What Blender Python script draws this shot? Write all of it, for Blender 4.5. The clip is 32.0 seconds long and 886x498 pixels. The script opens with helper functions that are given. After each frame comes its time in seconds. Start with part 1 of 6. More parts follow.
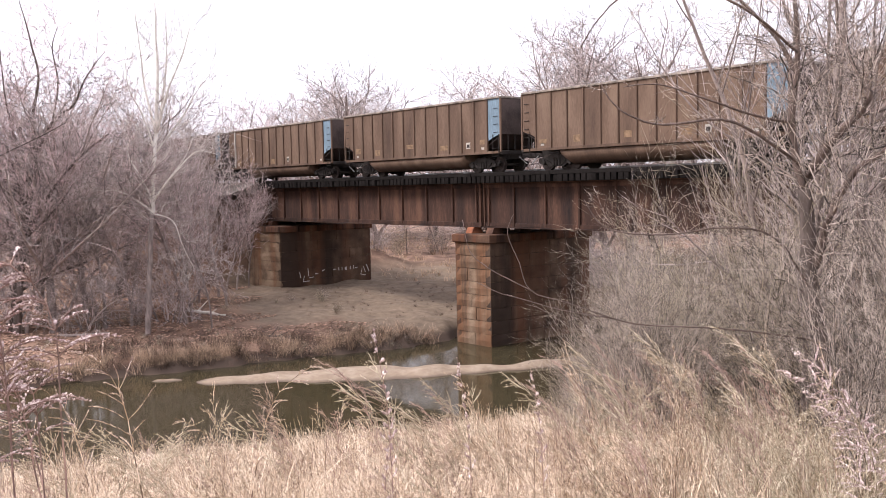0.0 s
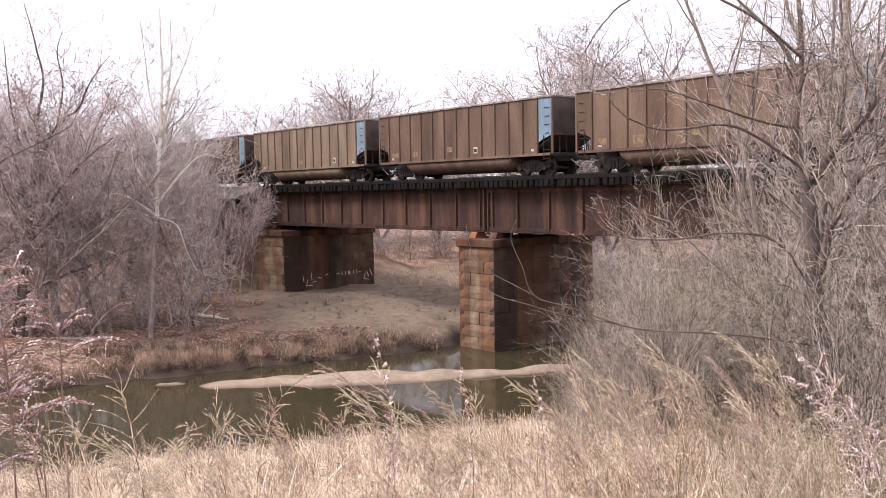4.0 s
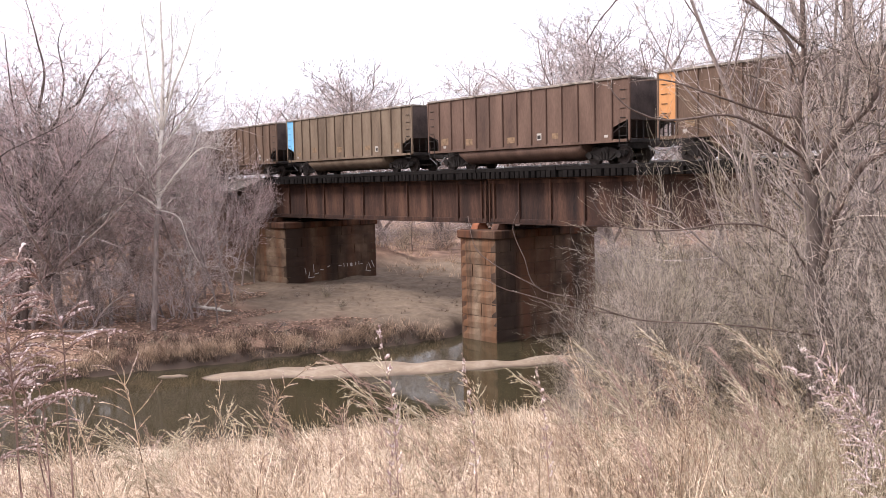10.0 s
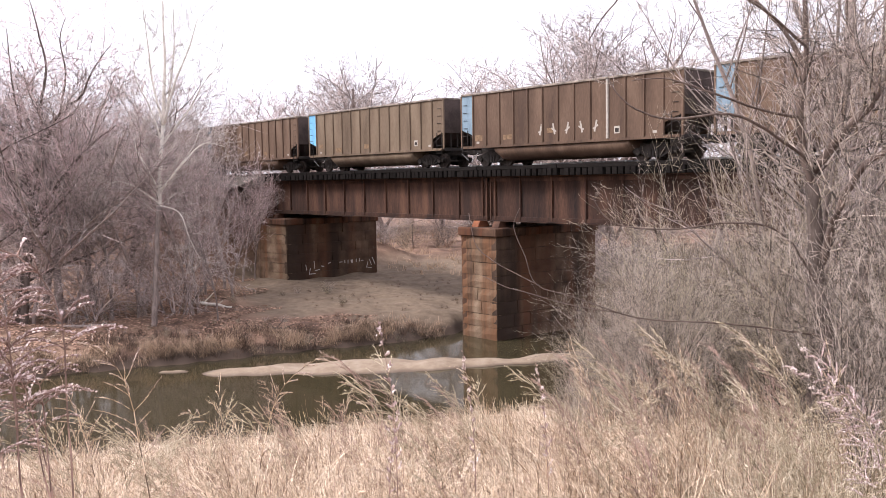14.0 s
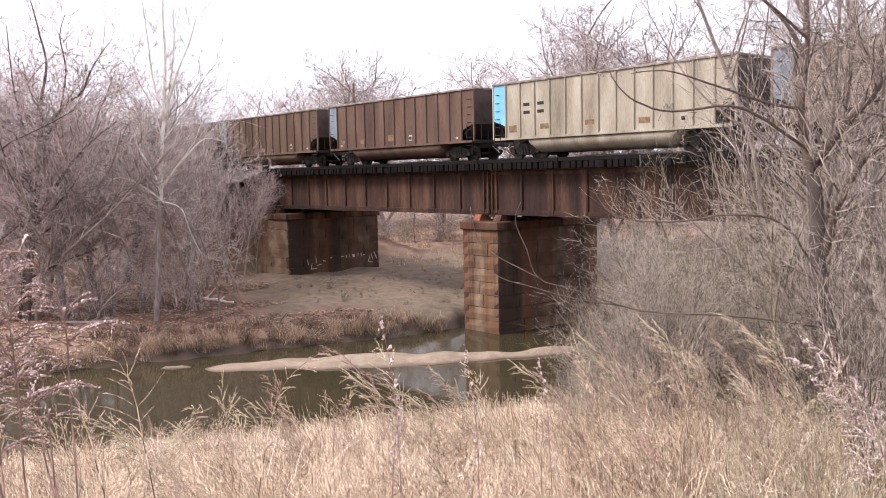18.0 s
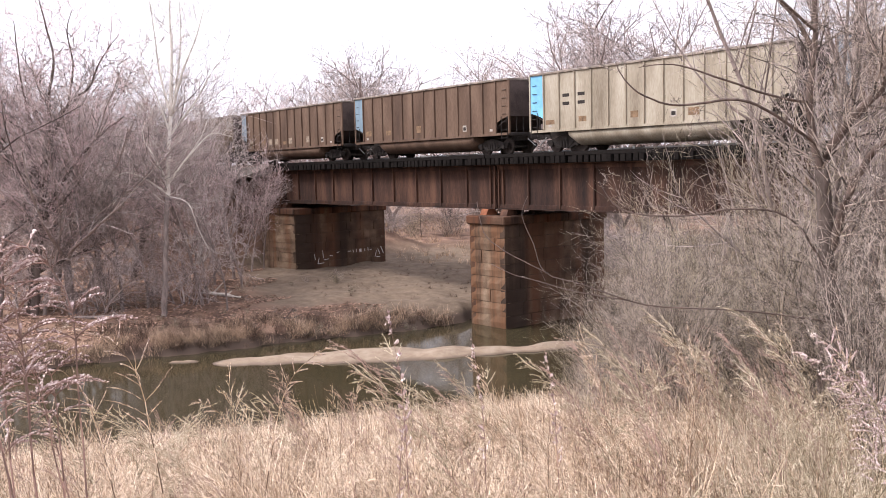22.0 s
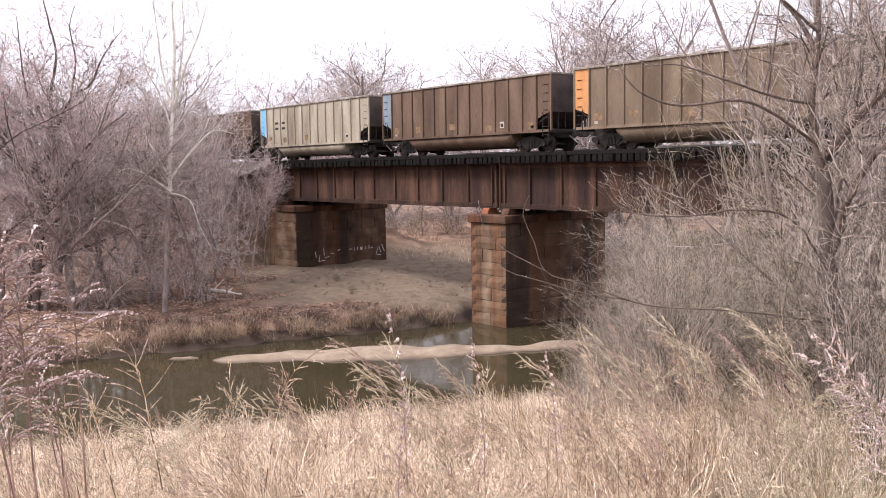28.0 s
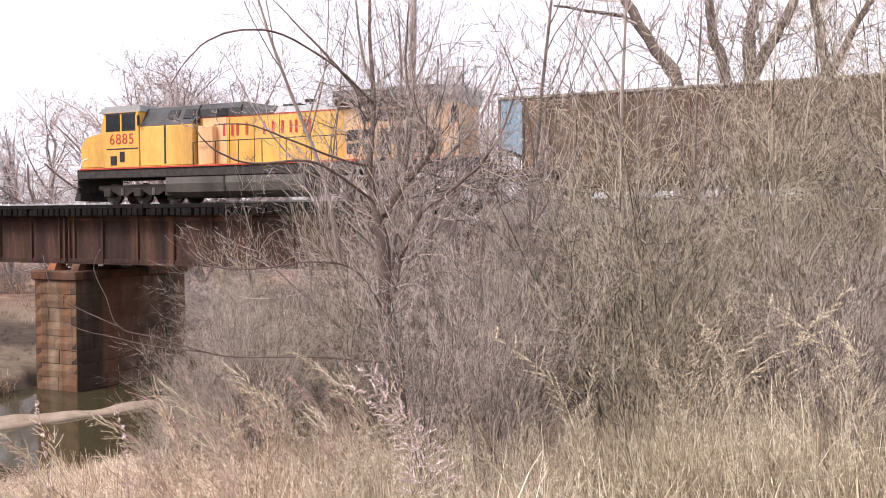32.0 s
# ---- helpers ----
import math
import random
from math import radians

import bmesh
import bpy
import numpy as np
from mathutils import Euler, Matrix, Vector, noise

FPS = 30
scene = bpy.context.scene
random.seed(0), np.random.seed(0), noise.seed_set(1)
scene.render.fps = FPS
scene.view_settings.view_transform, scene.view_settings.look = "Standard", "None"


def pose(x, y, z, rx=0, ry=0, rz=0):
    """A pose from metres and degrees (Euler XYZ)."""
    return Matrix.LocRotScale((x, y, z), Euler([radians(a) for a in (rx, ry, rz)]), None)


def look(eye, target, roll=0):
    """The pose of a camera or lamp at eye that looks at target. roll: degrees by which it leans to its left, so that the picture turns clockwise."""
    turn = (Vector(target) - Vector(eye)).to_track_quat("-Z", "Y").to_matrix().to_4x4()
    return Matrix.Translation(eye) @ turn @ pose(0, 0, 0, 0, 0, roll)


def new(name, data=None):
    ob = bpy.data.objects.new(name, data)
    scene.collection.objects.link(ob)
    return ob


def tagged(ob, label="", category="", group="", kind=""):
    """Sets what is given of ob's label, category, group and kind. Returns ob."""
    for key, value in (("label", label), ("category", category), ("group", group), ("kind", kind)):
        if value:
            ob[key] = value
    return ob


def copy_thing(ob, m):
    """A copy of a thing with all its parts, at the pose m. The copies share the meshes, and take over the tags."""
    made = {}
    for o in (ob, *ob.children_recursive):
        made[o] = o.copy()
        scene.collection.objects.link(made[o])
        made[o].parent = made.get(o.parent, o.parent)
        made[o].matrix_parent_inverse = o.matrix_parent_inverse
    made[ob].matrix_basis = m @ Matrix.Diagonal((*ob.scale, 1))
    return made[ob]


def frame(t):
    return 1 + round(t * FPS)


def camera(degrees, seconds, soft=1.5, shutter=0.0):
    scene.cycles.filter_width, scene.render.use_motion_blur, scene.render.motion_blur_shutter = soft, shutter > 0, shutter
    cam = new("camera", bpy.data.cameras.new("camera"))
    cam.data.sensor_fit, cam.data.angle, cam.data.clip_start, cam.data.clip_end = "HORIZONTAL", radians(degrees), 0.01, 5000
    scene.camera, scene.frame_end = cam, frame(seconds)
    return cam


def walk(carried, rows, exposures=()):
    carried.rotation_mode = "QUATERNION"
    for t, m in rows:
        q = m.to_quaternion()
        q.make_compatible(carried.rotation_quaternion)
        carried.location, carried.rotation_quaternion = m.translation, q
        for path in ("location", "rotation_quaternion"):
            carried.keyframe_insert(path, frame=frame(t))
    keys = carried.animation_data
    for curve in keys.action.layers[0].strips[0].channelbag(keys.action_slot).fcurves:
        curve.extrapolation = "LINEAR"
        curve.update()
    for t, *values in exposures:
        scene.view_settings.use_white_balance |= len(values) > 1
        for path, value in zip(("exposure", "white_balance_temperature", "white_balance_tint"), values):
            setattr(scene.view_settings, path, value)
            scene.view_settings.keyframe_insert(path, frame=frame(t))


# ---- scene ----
FOV, SECONDS = 52.24, 32.0
cam = camera(FOV, SECONDS, soft=0.85)
# seconds, eye x, y, z, yaw to the left of +y, pitch, roll
PATH = [
    (0.0, 17.906, -32.885, -0.692, 50.243, -3.946, -1.248),
    (0.5, 17.906, -32.884, -0.692, 50.250, -4.045, -1.308),
    (1.0, 17.905, -32.884, -0.692, 50.293, -4.071, -1.085),
    (1.5, 17.905, -32.883, -0.692, 50.355, -4.069, -1.085),
    (2.0, 17.903, -32.882, -0.692, 50.463, -3.979, -0.928),
    (2.5, 17.903, -32.882, -0.692, 50.519, -3.868, -0.919),
    (3.0, 17.903, -32.882, -0.692, 50.505, -3.705, -1.021),
    (3.5, 17.903, -32.882, -0.692, 50.450, -3.630, -1.099),
    (5.5, 17.903, -32.882, -0.692, 50.452, -3.959, -1.099),
    (6.0, 17.903, -32.882, -0.692, 50.456, -4.123, -1.100),
    (6.5, 17.904, -32.882, -0.692, 50.447, -4.288, -1.113),
    (7.0, 17.903, -32.882, -0.692, 50.464, -4.383, -1.250),
    (7.5, 17.903, -32.882, -0.692, 50.520, -4.429, -1.274),
    (8.0, 17.903, -32.882, -0.692, 50.572, -4.387, -1.222),
    (8.5, 17.903, -32.882, -0.692, 50.569, -4.303, -1.215),
    (9.0, 17.903, -32.882, -0.692, 50.572, -4.232, -1.235),
    (9.5, 17.903, -32.882, -0.692, 50.571, -4.193, -1.201),
    (10.0, 17.903, -32.882, -0.692, 50.581, -4.192, -1.281),
    (10.5, 17.903, -32.882, -0.692, 50.574, -4.233, -1.334),
    (11.0, 17.903, -32.882, -0.692, 50.571, -4.299, -1.297),
    (11.5, 17.903, -32.882, -0.692, 50.557, -4.354, -1.387),
    (12.0, 17.903, -32.882, -0.692, 50.525, -4.423, -1.319),
    (12.5, 17.903, -32.882, -0.692, 50.520, -4.461, -1.230),
    (13.0, 17.903, -32.882, -0.692, 50.569, -4.440, -1.254),
    (13.5, 17.903, -32.882, -0.692, 50.572, -4.417, -1.223),
    (14.0, 17.903, -32.882, -0.692, 50.634, -4.360, -0.932),
    (14.5, 17.903, -32.882, -0.692, 50.724, -4.278, -1.097),
    (16.5, 17.903, -32.882, -0.692, 50.679, -4.502, -1.110),
    (17.0, 17.903, -32.882, -0.692, 50.687, -4.624, -1.174),
    (17.5, 17.903, -32.882, -0.692, 50.739, -4.719, -1.172),
    (18.0, 17.903, -32.882, -0.692, 50.743, -4.742, -1.308),
    (18.5, 17.903, -32.882, -0.692, 50.740, -4.782, -1.154),
    (19.0, 17.903, -32.882, -0.692, 50.792, -4.757, -1.286),
    (19.5, 17.903, -32.882, -0.692, 50.847, -4.740, -1.317),
    (20.0, 17.903, -32.882, -0.692, 50.993, -4.770, -1.192),
    (20.5, 17.903, -32.882, -0.692, 51.070, -4.711, -1.178),
    (21.0, 17.903, -32.882, -0.692, 51.113, -4.781, -1.338),
    (21.5, 17.903, -32.882, -0.692, 51.124, -4.968, -1.404),
    (22.0, 17.903, -32.882, -0.692, 51.180, -5.076, -1.407),
    (22.5, 17.903, -32.882, -0.692, 51.184, -5.084, -1.386),
    (23.0, 17.903, -32.882, -0.692, 51.183, -4.983, -1.187),
    (23.5, 17.903, -32.882, -0.692, 51.237, -4.799, -1.015),
    (24.0, 17.903, -32.882, -0.692, 51.227, -4.654, -1.188),
    (24.5, 17.903, -32.882, -0.692, 51.272, -4.666, -1.211),
    (25.0, 17.903, -32.882, -0.692, 51.281, -4.715, -1.177),
    (25.5, 17.903, -32.882, -0.692, 51.255, -4.818, -1.190),
    (27.5, 17.903, -32.882, -0.692, 51.239, -5.198, -1.100),
    (28.0, 17.903, -32.882, -0.692, 51.243, -5.168, -0.968),
    (28.5, 17.903, -32.882, -0.692, 51.233, -5.196, -1.019),
    (29.0, 17.903, -32.882, -0.692, 51.151, -5.131, -0.853),
    (29.5, 17.903, -32.882, -0.692, 50.941, -5.080, -0.653),
    (30.0, 17.903, -32.882, -0.692, 50.669, -5.009, -0.856),
    (30.5, 17.907, -32.885, -0.692, 50.158, -4.815, -0.726),
    (31.0, 17.942, -32.915, -0.692, 47.291, -4.741, -0.675),
    (31.5, 18.068, -33.019, -0.692, 37.041, -4.389, -0.166),
    (32.0, 18.215, -33.140, -0.692, 25.102, -2.016, -0.270),
]


def view(x, y, z, yaw, pitch, roll):
    return pose(x, y, z, 90 + pitch, 0, yaw) @ pose(0, 0, 0, 0, 0, roll)


walk(cam, [(t, view(*row)) for t, *row in PATH], exposures=[(0.0, 1.1, 6200, 17), (32.0, 1.1, 6200, 17)])

# ---- sky and sun: thin overcast ----
SUN_UP, SUN_ROUND = 48.0, 212.0
world = bpy.data.worlds.new("overcast_sky")
scene.world = world
world.use_nodes = True
wn = world.node_tree.nodes
wl = world.node_tree.links
sky = wn.new("ShaderNodeTexSky")
sky.sky_type, sky.sun_disc = "NISHITA", False
sky.sun_elevation, sky.sun_rotation = radians(SUN_UP), radians(SUN_ROUND)
sky.air_density, sky.dust_density = 1.0, 4.0
veil = wn.new("ShaderNodeMix")
veil.data_type = "RGBA"
veil.inputs[0].default_value = 0.9
veil.inputs[7].default_value = (8.6, 8.5, 8.9, 1)
wl.new(sky.outputs[0], veil.inputs[6])
wl.new(veil.outputs[2], wn["Background"].inputs[0])
wn["Background"].inputs[1].default_value = 0.09
sun = new("sun", bpy.data.lights.new("sun", "SUN"))
sun.data.energy, sun.data.angle, sun.data.color = 2.1, radians(18), (1.0, 0.95, 0.88)
sun.matrix_world = look((0, 0, 60), (-60 * math.sin(radians(SUN_ROUND)) / math.tan(radians(SUN_UP)), -60 * math.cos(radians(SUN_ROUND)) / math.tan(radians(SUN_UP)), 0))


# ---- materials ----
def material(name, stops, rough=0.85, metal=0.0, size=(1.0, 1.0, 1.0), scale=4.0, detail=6.0, fine=40.0, bump=0.15, vary=0.0, island=0.0, spec=0.3):
    """A surface whose colour runs through stops along a coarse and a fine noise in metres."""
    m = bpy.data.materials.new(name)
    m.use_nodes = True
    n, l = m.node_tree.nodes, m.node_tree.links
    b = n["Principled BSDF"]
    b.inputs["Roughness"].default_value, b.inputs["Metallic"].default_value = rough, metal
    b.inputs["Specular IOR Level"].default_value = spec
    tc, mp = n.new("ShaderNodeTexCoord"), n.new("ShaderNodeMapping")
    mp.inputs["Scale"].default_value = size
    l.new(tc.outputs["Object"], mp.inputs[0])
    coarse, grain = n.new("ShaderNodeTexNoise"), n.new("ShaderNodeTexNoise")
    for node, s, d in ((coarse, scale, detail), (grain, fine, 3.0)):
        node.inputs["Scale"].default_value, node.inputs["Detail"].default_value = s, d
        l.new(mp.outputs[0], node.inputs["Vector"])
    mix = n.new("ShaderNodeMath")
    mix.operation = "MULTIPLY_ADD"
    mix.inputs[1].default_value = 0.35
    l.new(grain.outputs[0], mix.inputs[0])
    scaled = n.new("ShaderNodeMath")
    scaled.operation = "MULTIPLY_ADD"
    scaled.inputs[1].default_value, scaled.inputs[2].default_value = 1.0, -0.17
    l.new(coarse.outputs[0], scaled.inputs[0])
    l.new(scaled.outputs[0], mix.inputs[2])
    last = mix
    for amount, node_type, socket in ((vary, "ShaderNodeObjectInfo", "Random"), (island, "ShaderNodeNewGeometry", "Random Per Island")):
        if amount:
            info, add, off = n.new(node_type), n.new("ShaderNodeMath"), n.new("ShaderNodeMath")
            off.operation = "MULTIPLY_ADD"
            off.inputs[1].default_value, off.inputs[2].default_value = amount, -amount / 2
            l.new(info.outputs[socket], off.inputs[0])
            l.new(last.outputs[0], add.inputs[0])
            l.new(off.outputs[0], add.inputs[1])
            last = add
    ramp = n.new("ShaderNodeValToRGB")
    while len(ramp.color_ramp.elements) < len(stops):
        ramp.color_ramp.elements.new(0.5)
    for e, (at, col) in zip(ramp.color_ramp.elements, stops):
        e.position, e.color = at, (*col, 1)
    l.new(last.outputs[0], ramp.inputs[0])
    l.new(ramp.outputs[0], b.inputs["Base Color"])
    if bump:
        bp = n.new("ShaderNodeBump")
        bp.inputs["Strength"].default_value, bp.inputs["Distance"].default_value = bump, 0.03
        l.new(mix.outputs[0], bp.inputs["Height"])
        l.new(bp.outputs[0], b.inputs["Normal"])
    return m


def three(c, lo=0.6, hi=1.35):
    return [(0.3, tuple(v * lo for v in c)), (0.5, c), (0.7, tuple(min(1, v * hi) for v in c))]


GRASS = material("dry_grass", [(0.2, (0.15, 0.095, 0.06)), (0.5, (0.53, 0.38, 0.255)), (0.8, (0.9, 0.74, 0.57))], rough=0.7, scale=0.6, fine=9, bump=0, island=0.95, spec=0.2)
GREENISH = material("dry_green_weed", [(0.2, (0.14, 0.11, 0.065)), (0.5, (0.45, 0.36, 0.245)), (0.8, (0.82, 0.72, 0.56))], rough=0.7, scale=0.6, fine=9, bump=0, island=0.6, spec=0.2)
PLUME = material("seed_plume", [(0.2, (0.3, 0.2, 0.185)), (0.5, (0.58, 0.455, 0.43)), (0.8, (0.9, 0.8, 0.75))], rough=0.8, scale=2, fine=30, bump=0, island=0.6, spec=0.1)
DUSTY = material("dusty_seed_head", [(0.2, (0.24, 0.16, 0.135)), (0.5, (0.45, 0.335, 0.28)), (0.8, (0.72, 0.59, 0.49))], rough=0.8, scale=2, fine=30, bump=0, island=0.6, spec=0.1)
BARK = material("grey_brown_bark", three((0.28, 0.225, 0.2)), rough=0.95, size=(1, 1, 0.25), scale=9, fine=60, bump=0.5, vary=0.25)
DARKBARK = material("dark_bark", three((0.13, 0.1, 0.085)), rough=0.95, size=(1, 1, 0.25), scale=9, fine=60, bump=0.5, vary=0.25)
PALEBARK = material("pale_bark", [(0.3, (0.5, 0.44, 0.38)), (0.5, (0.72, 0.66, 0.59)), (0.7, (0.82, 0.78, 0.71))], rough=0.9, size=(1, 1, 0.4), scale=5, fine=40, bump=0.3)
TWIG = material("grey_twig", three((0.42, 0.35, 0.325), 0.42, 1.6), rough=0.9, scale=1.5, fine=20, bump=0, island=0.5, vary=0.2, spec=0.15)
BRUSH = material("brush_stem", three((0.27, 0.228, 0.17), 0.25, 2.0), rough=0.9, scale=1.5, fine=20, bump=0, island=0.7, vary=0.2, spec=0.15)
REDTWIG = material("reddish_twig", three((0.5, 0.38, 0.365), 0.6, 1.5), rough=0.9, scale=1.5, fine=20, bump=0, island=0.5, vary=0.2, spec=0.15)
NEARBARK = material("ridged_brown_bark", three((0.15, 0.11, 0.092)), rough=0.95, size=(1, 1, 0.25), scale=9, fine=60, bump=0.5)
PALETWIG = material("pale_twig", three((0.55, 0.49, 0.44), 0.6, 1.4), rough=0.9, scale=1.5, fine=20, bump=0, island=0.4, spec=0.15)
WEEDSTEM = material("reddish_weed_stem", three((0.34, 0.22, 0.18), 0.6, 1.5), rough=0.8, scale=2, fine=20, bump=0, island=0.4, spec=0.2)
MUDBRUSH = material("muddy_brush", three((0.13, 0.088, 0.066), 0.4, 1.8), rough=0.9, scale=1, fine=9, bump=0, island=0.6, spec=0.15)
BANKGRASS = material("limp_bank_grass", three((0.42, 0.305, 0.215), 0.4, 1.6), rough=0.8, scale=1, fine=9, bump=0, island=0.6, spec=0.2)
LEAF = material("fallen_leaf", three((0.32, 0.205, 0.148), 0.45, 1.6), rough=0.85, scale=1, fine=9, bump=0, island=0.7, spec=0.2)
THICKET = material("thicket_twig", three((0.29, 0.24, 0.205), 0.3, 2.0), rough=0.9, scale=1.5, fine=20, bump=0, island=0.7, vary=0.2, spec=0.15)
NEEDLE = material("conifer_needles", three((0.05, 0.06, 0.045)), rough=0.9, scale=4, bump=0, island=0.4)
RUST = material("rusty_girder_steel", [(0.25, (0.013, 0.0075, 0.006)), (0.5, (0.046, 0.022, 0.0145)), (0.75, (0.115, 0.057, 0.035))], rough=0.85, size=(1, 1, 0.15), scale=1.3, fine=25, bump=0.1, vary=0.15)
BRIGHTRUST = material("orange_rust_steel", three((0.24, 0.09, 0.045)), rough=0.9, scale=2, fine=30, bump=0.1)
TAR = material("creosoted_timber", three((0.013, 0.011, 0.01)), rough=0.95, spec=0.05, size=(1, 0.3, 1), scale=6, fine=50, bump=0.3, vary=0.3)
RAIL = material("worn_rail_steel", three((0.19, 0.14, 0.11)), rough=0.5, metal=0.6, scale=8, bump=0.05)
CURB = material("weathered_grey_curb", three((0.34, 0.34, 0.33)), rough=0.9, scale=2, fine=30, bump=0.1)
WHITE = material("white_paint", three((0.75, 0.75, 0.72), 0.85, 1.1), rough=0.6, scale=6, bump=0.05)
def weathered_stone(name, stops, streaks, cover):
    """Rough stone down whose face rust and soot have run, in streaks a hand wide."""
    m = material(name, stops, rough=0.95, scale=1.0, fine=22, bump=0.5, vary=0.1)
    n, l = m.node_tree.nodes, m.node_tree.links
    b, here = n["Principled BSDF"], n.new("ShaderNodeNewGeometry")
    for old in [k for k in l if k.to_node.type == "MAPPING"]:
        l.remove(old)
    l.new(here.outputs["Position"], n["Mapping"].inputs[0])
    colour = n["Color Ramp"].outputs[0]
    for (tint, wide, shift), share in zip(streaks, cover):
        mp, ns, rp, mx = n.new("ShaderNodeMapping"), n.new("ShaderNodeTexNoise"), n.new("ShaderNodeMapRange"), n.new("ShaderNodeMix")
        mp.inputs["Scale"].default_value, mp.inputs["Location"].default_value = (wide, wide, wide * 0.07), (shift, 0, shift)
        l.new(here.outputs["Position"], mp.inputs[0])
        ns.inputs["Scale"].default_value, ns.inputs["Detail"].default_value = 1.0, 5
        l.new(mp.outputs[0], ns.inputs["Vector"])
        rp.inputs[1].default_value, rp.inputs[2].default_value, rp.inputs[4].default_value = share - 0.06, share + 0.1, 0.85
        l.new(ns.outputs[0], rp.inputs[0])
        mx.data_type = "RGBA"
        mx.inputs[7].default_value = (*tint, 1)
        l.new(rp.outputs[0], mx.inputs[0])
        l.new(colour, mx.inputs[6])
        colour = mx.outputs[2]
    l.new(colour, b.inputs["Base Color"])
    return m


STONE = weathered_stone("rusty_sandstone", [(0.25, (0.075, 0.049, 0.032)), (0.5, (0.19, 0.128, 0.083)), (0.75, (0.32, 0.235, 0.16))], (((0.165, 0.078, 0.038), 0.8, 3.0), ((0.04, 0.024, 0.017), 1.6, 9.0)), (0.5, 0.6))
# the sandstone darkened for the shade on long faces, with rust and soot streaks
SHADESTONE = weathered_stone("rust_stained_stone", [(0.25, (0.04, 0.025, 0.017)), (0.5, (0.1, 0.062, 0.041)), (0.75, (0.18, 0.12, 0.08))], (((0.115, 0.05, 0.026), 0.8, 5.0), ((0.034, 0.022, 0.016), 0.6, 1.0)), (0.5, 0.5))
CAPSTONE = weathered_stone("rust_soaked_stone", [(0.25, (0.03, 0.016, 0.01)), (0.5, (0.08, 0.042, 0.026)), (0.75, (0.16, 0.09, 0.055))], (((0.11, 0.04, 0.018), 1.4, 5.0), ((0.02, 0.012, 0.009), 1.4, 1.0)), (0.5, 0.55))
MORTAR = material("dark_mortar", three((0.06, 0.04, 0.029)), rough=0.95, scale=5, bump=0.3)
BALLAST = material("track_ballast", three((0.13, 0.11, 0.095), 0.5, 1.5), rough=0.95, scale=14, fine=60, bump=0.6)
# ---- building blocks ----
def part(name, bm, mat, parent=None, label="", m=None):
    """Link a bmesh, or a ready mesh, as one object under a thing or a part."""
    if isinstance(bm, bpy.types.Mesh):
        me = bm
    else:
        me = bpy.data.meshes.new(name)
        bm.to_mesh(me)
        bm.free()
    if mat is not None and not me.materials:
        me.materials.append(mat)
    ob = new(name, me)
    ob.parent = parent
    if m is not None:
        ob.matrix_basis = m
    return tagged(ob, label)


def thing(name, label, category, m=None, group="", kind=""):
    ob = new(name)
    ob.empty_display_size = 0.3
    if m is not None:
        ob.matrix_basis = m
    return tagged(ob, label, category, group, kind)


def box(x0, x1, y0, y1, z0, z1, bevel=0.0, bm=None):
    bm = bm or bmesh.new()
    v = [bm.verts.new((x, y, z)) for x in (x0, x1) for y in (y0, y1) for z in (z0, z1)]
    faces = [bm.faces.new([v[i] for i in f]) for f in ((0, 1, 3, 2), (4, 6, 7, 5), (0, 4, 5, 1), (2, 3, 7, 6), (0, 2, 6, 4), (1, 5, 7, 3))]
    if bevel:
        bmesh.ops.bevel(bm, geom=list({e for f in faces for e in f.edges}), offset=bevel, segments=1, affect="EDGES")
    return bm


def prism(points, axis, a, b, bm=None):
    """A polygon of (p, q) pairs, pushed along axis from a to b. x: (y, z), y: (x, z), z: (x, y)."""
    bm = bm or bmesh.new()

    def put(p, q, w):
        return {"x": (w, p, q), "y": (p, w, q), "z": (p, q, w)}[axis]
    lo, hi = ([bm.verts.new(put(p, q, w)) for p, q in points] for w in (a, b))
    bm.faces.new(lo)
    bm.faces.new(hi[::-1])
    k = len(points)
    for i in range(k):
        bm.faces.new((lo[i], hi[i], hi[(i + 1) % k], lo[(i + 1) % k]))
    bmesh.ops.recalc_face_normals(bm, faces=bm.faces)
    return bm


def rod(p, q, r, sides=8, bm=None, r2=None):
    bm = bm or bmesh.new()
    p, q = Vector(p), Vector(q)
    turn = (q - p).to_track_quat("Z", "Y").to_matrix().to_4x4()
    bmesh.ops.create_cone(bm, cap_ends=True, segments=sides, radius1=r, radius2=r if r2 is None else r2, depth=(q - p).length, matrix=Matrix.Translation((p + q) / 2) @ turn)
    return bm


def disc_y(x, z, y0, y1, r, sides=20, bm=None):
    return rod((x, y0, z), (x, y1, z), r, sides, bm)


def mesh_of(name, verts, faces, mat):
    me = bpy.data.meshes.new(name)
    me.from_pydata(verts if isinstance(verts, list) else verts.tolist(), [], faces if isinstance(faces, list) else faces.tolist())
    me.materials.append(mat)
    return me


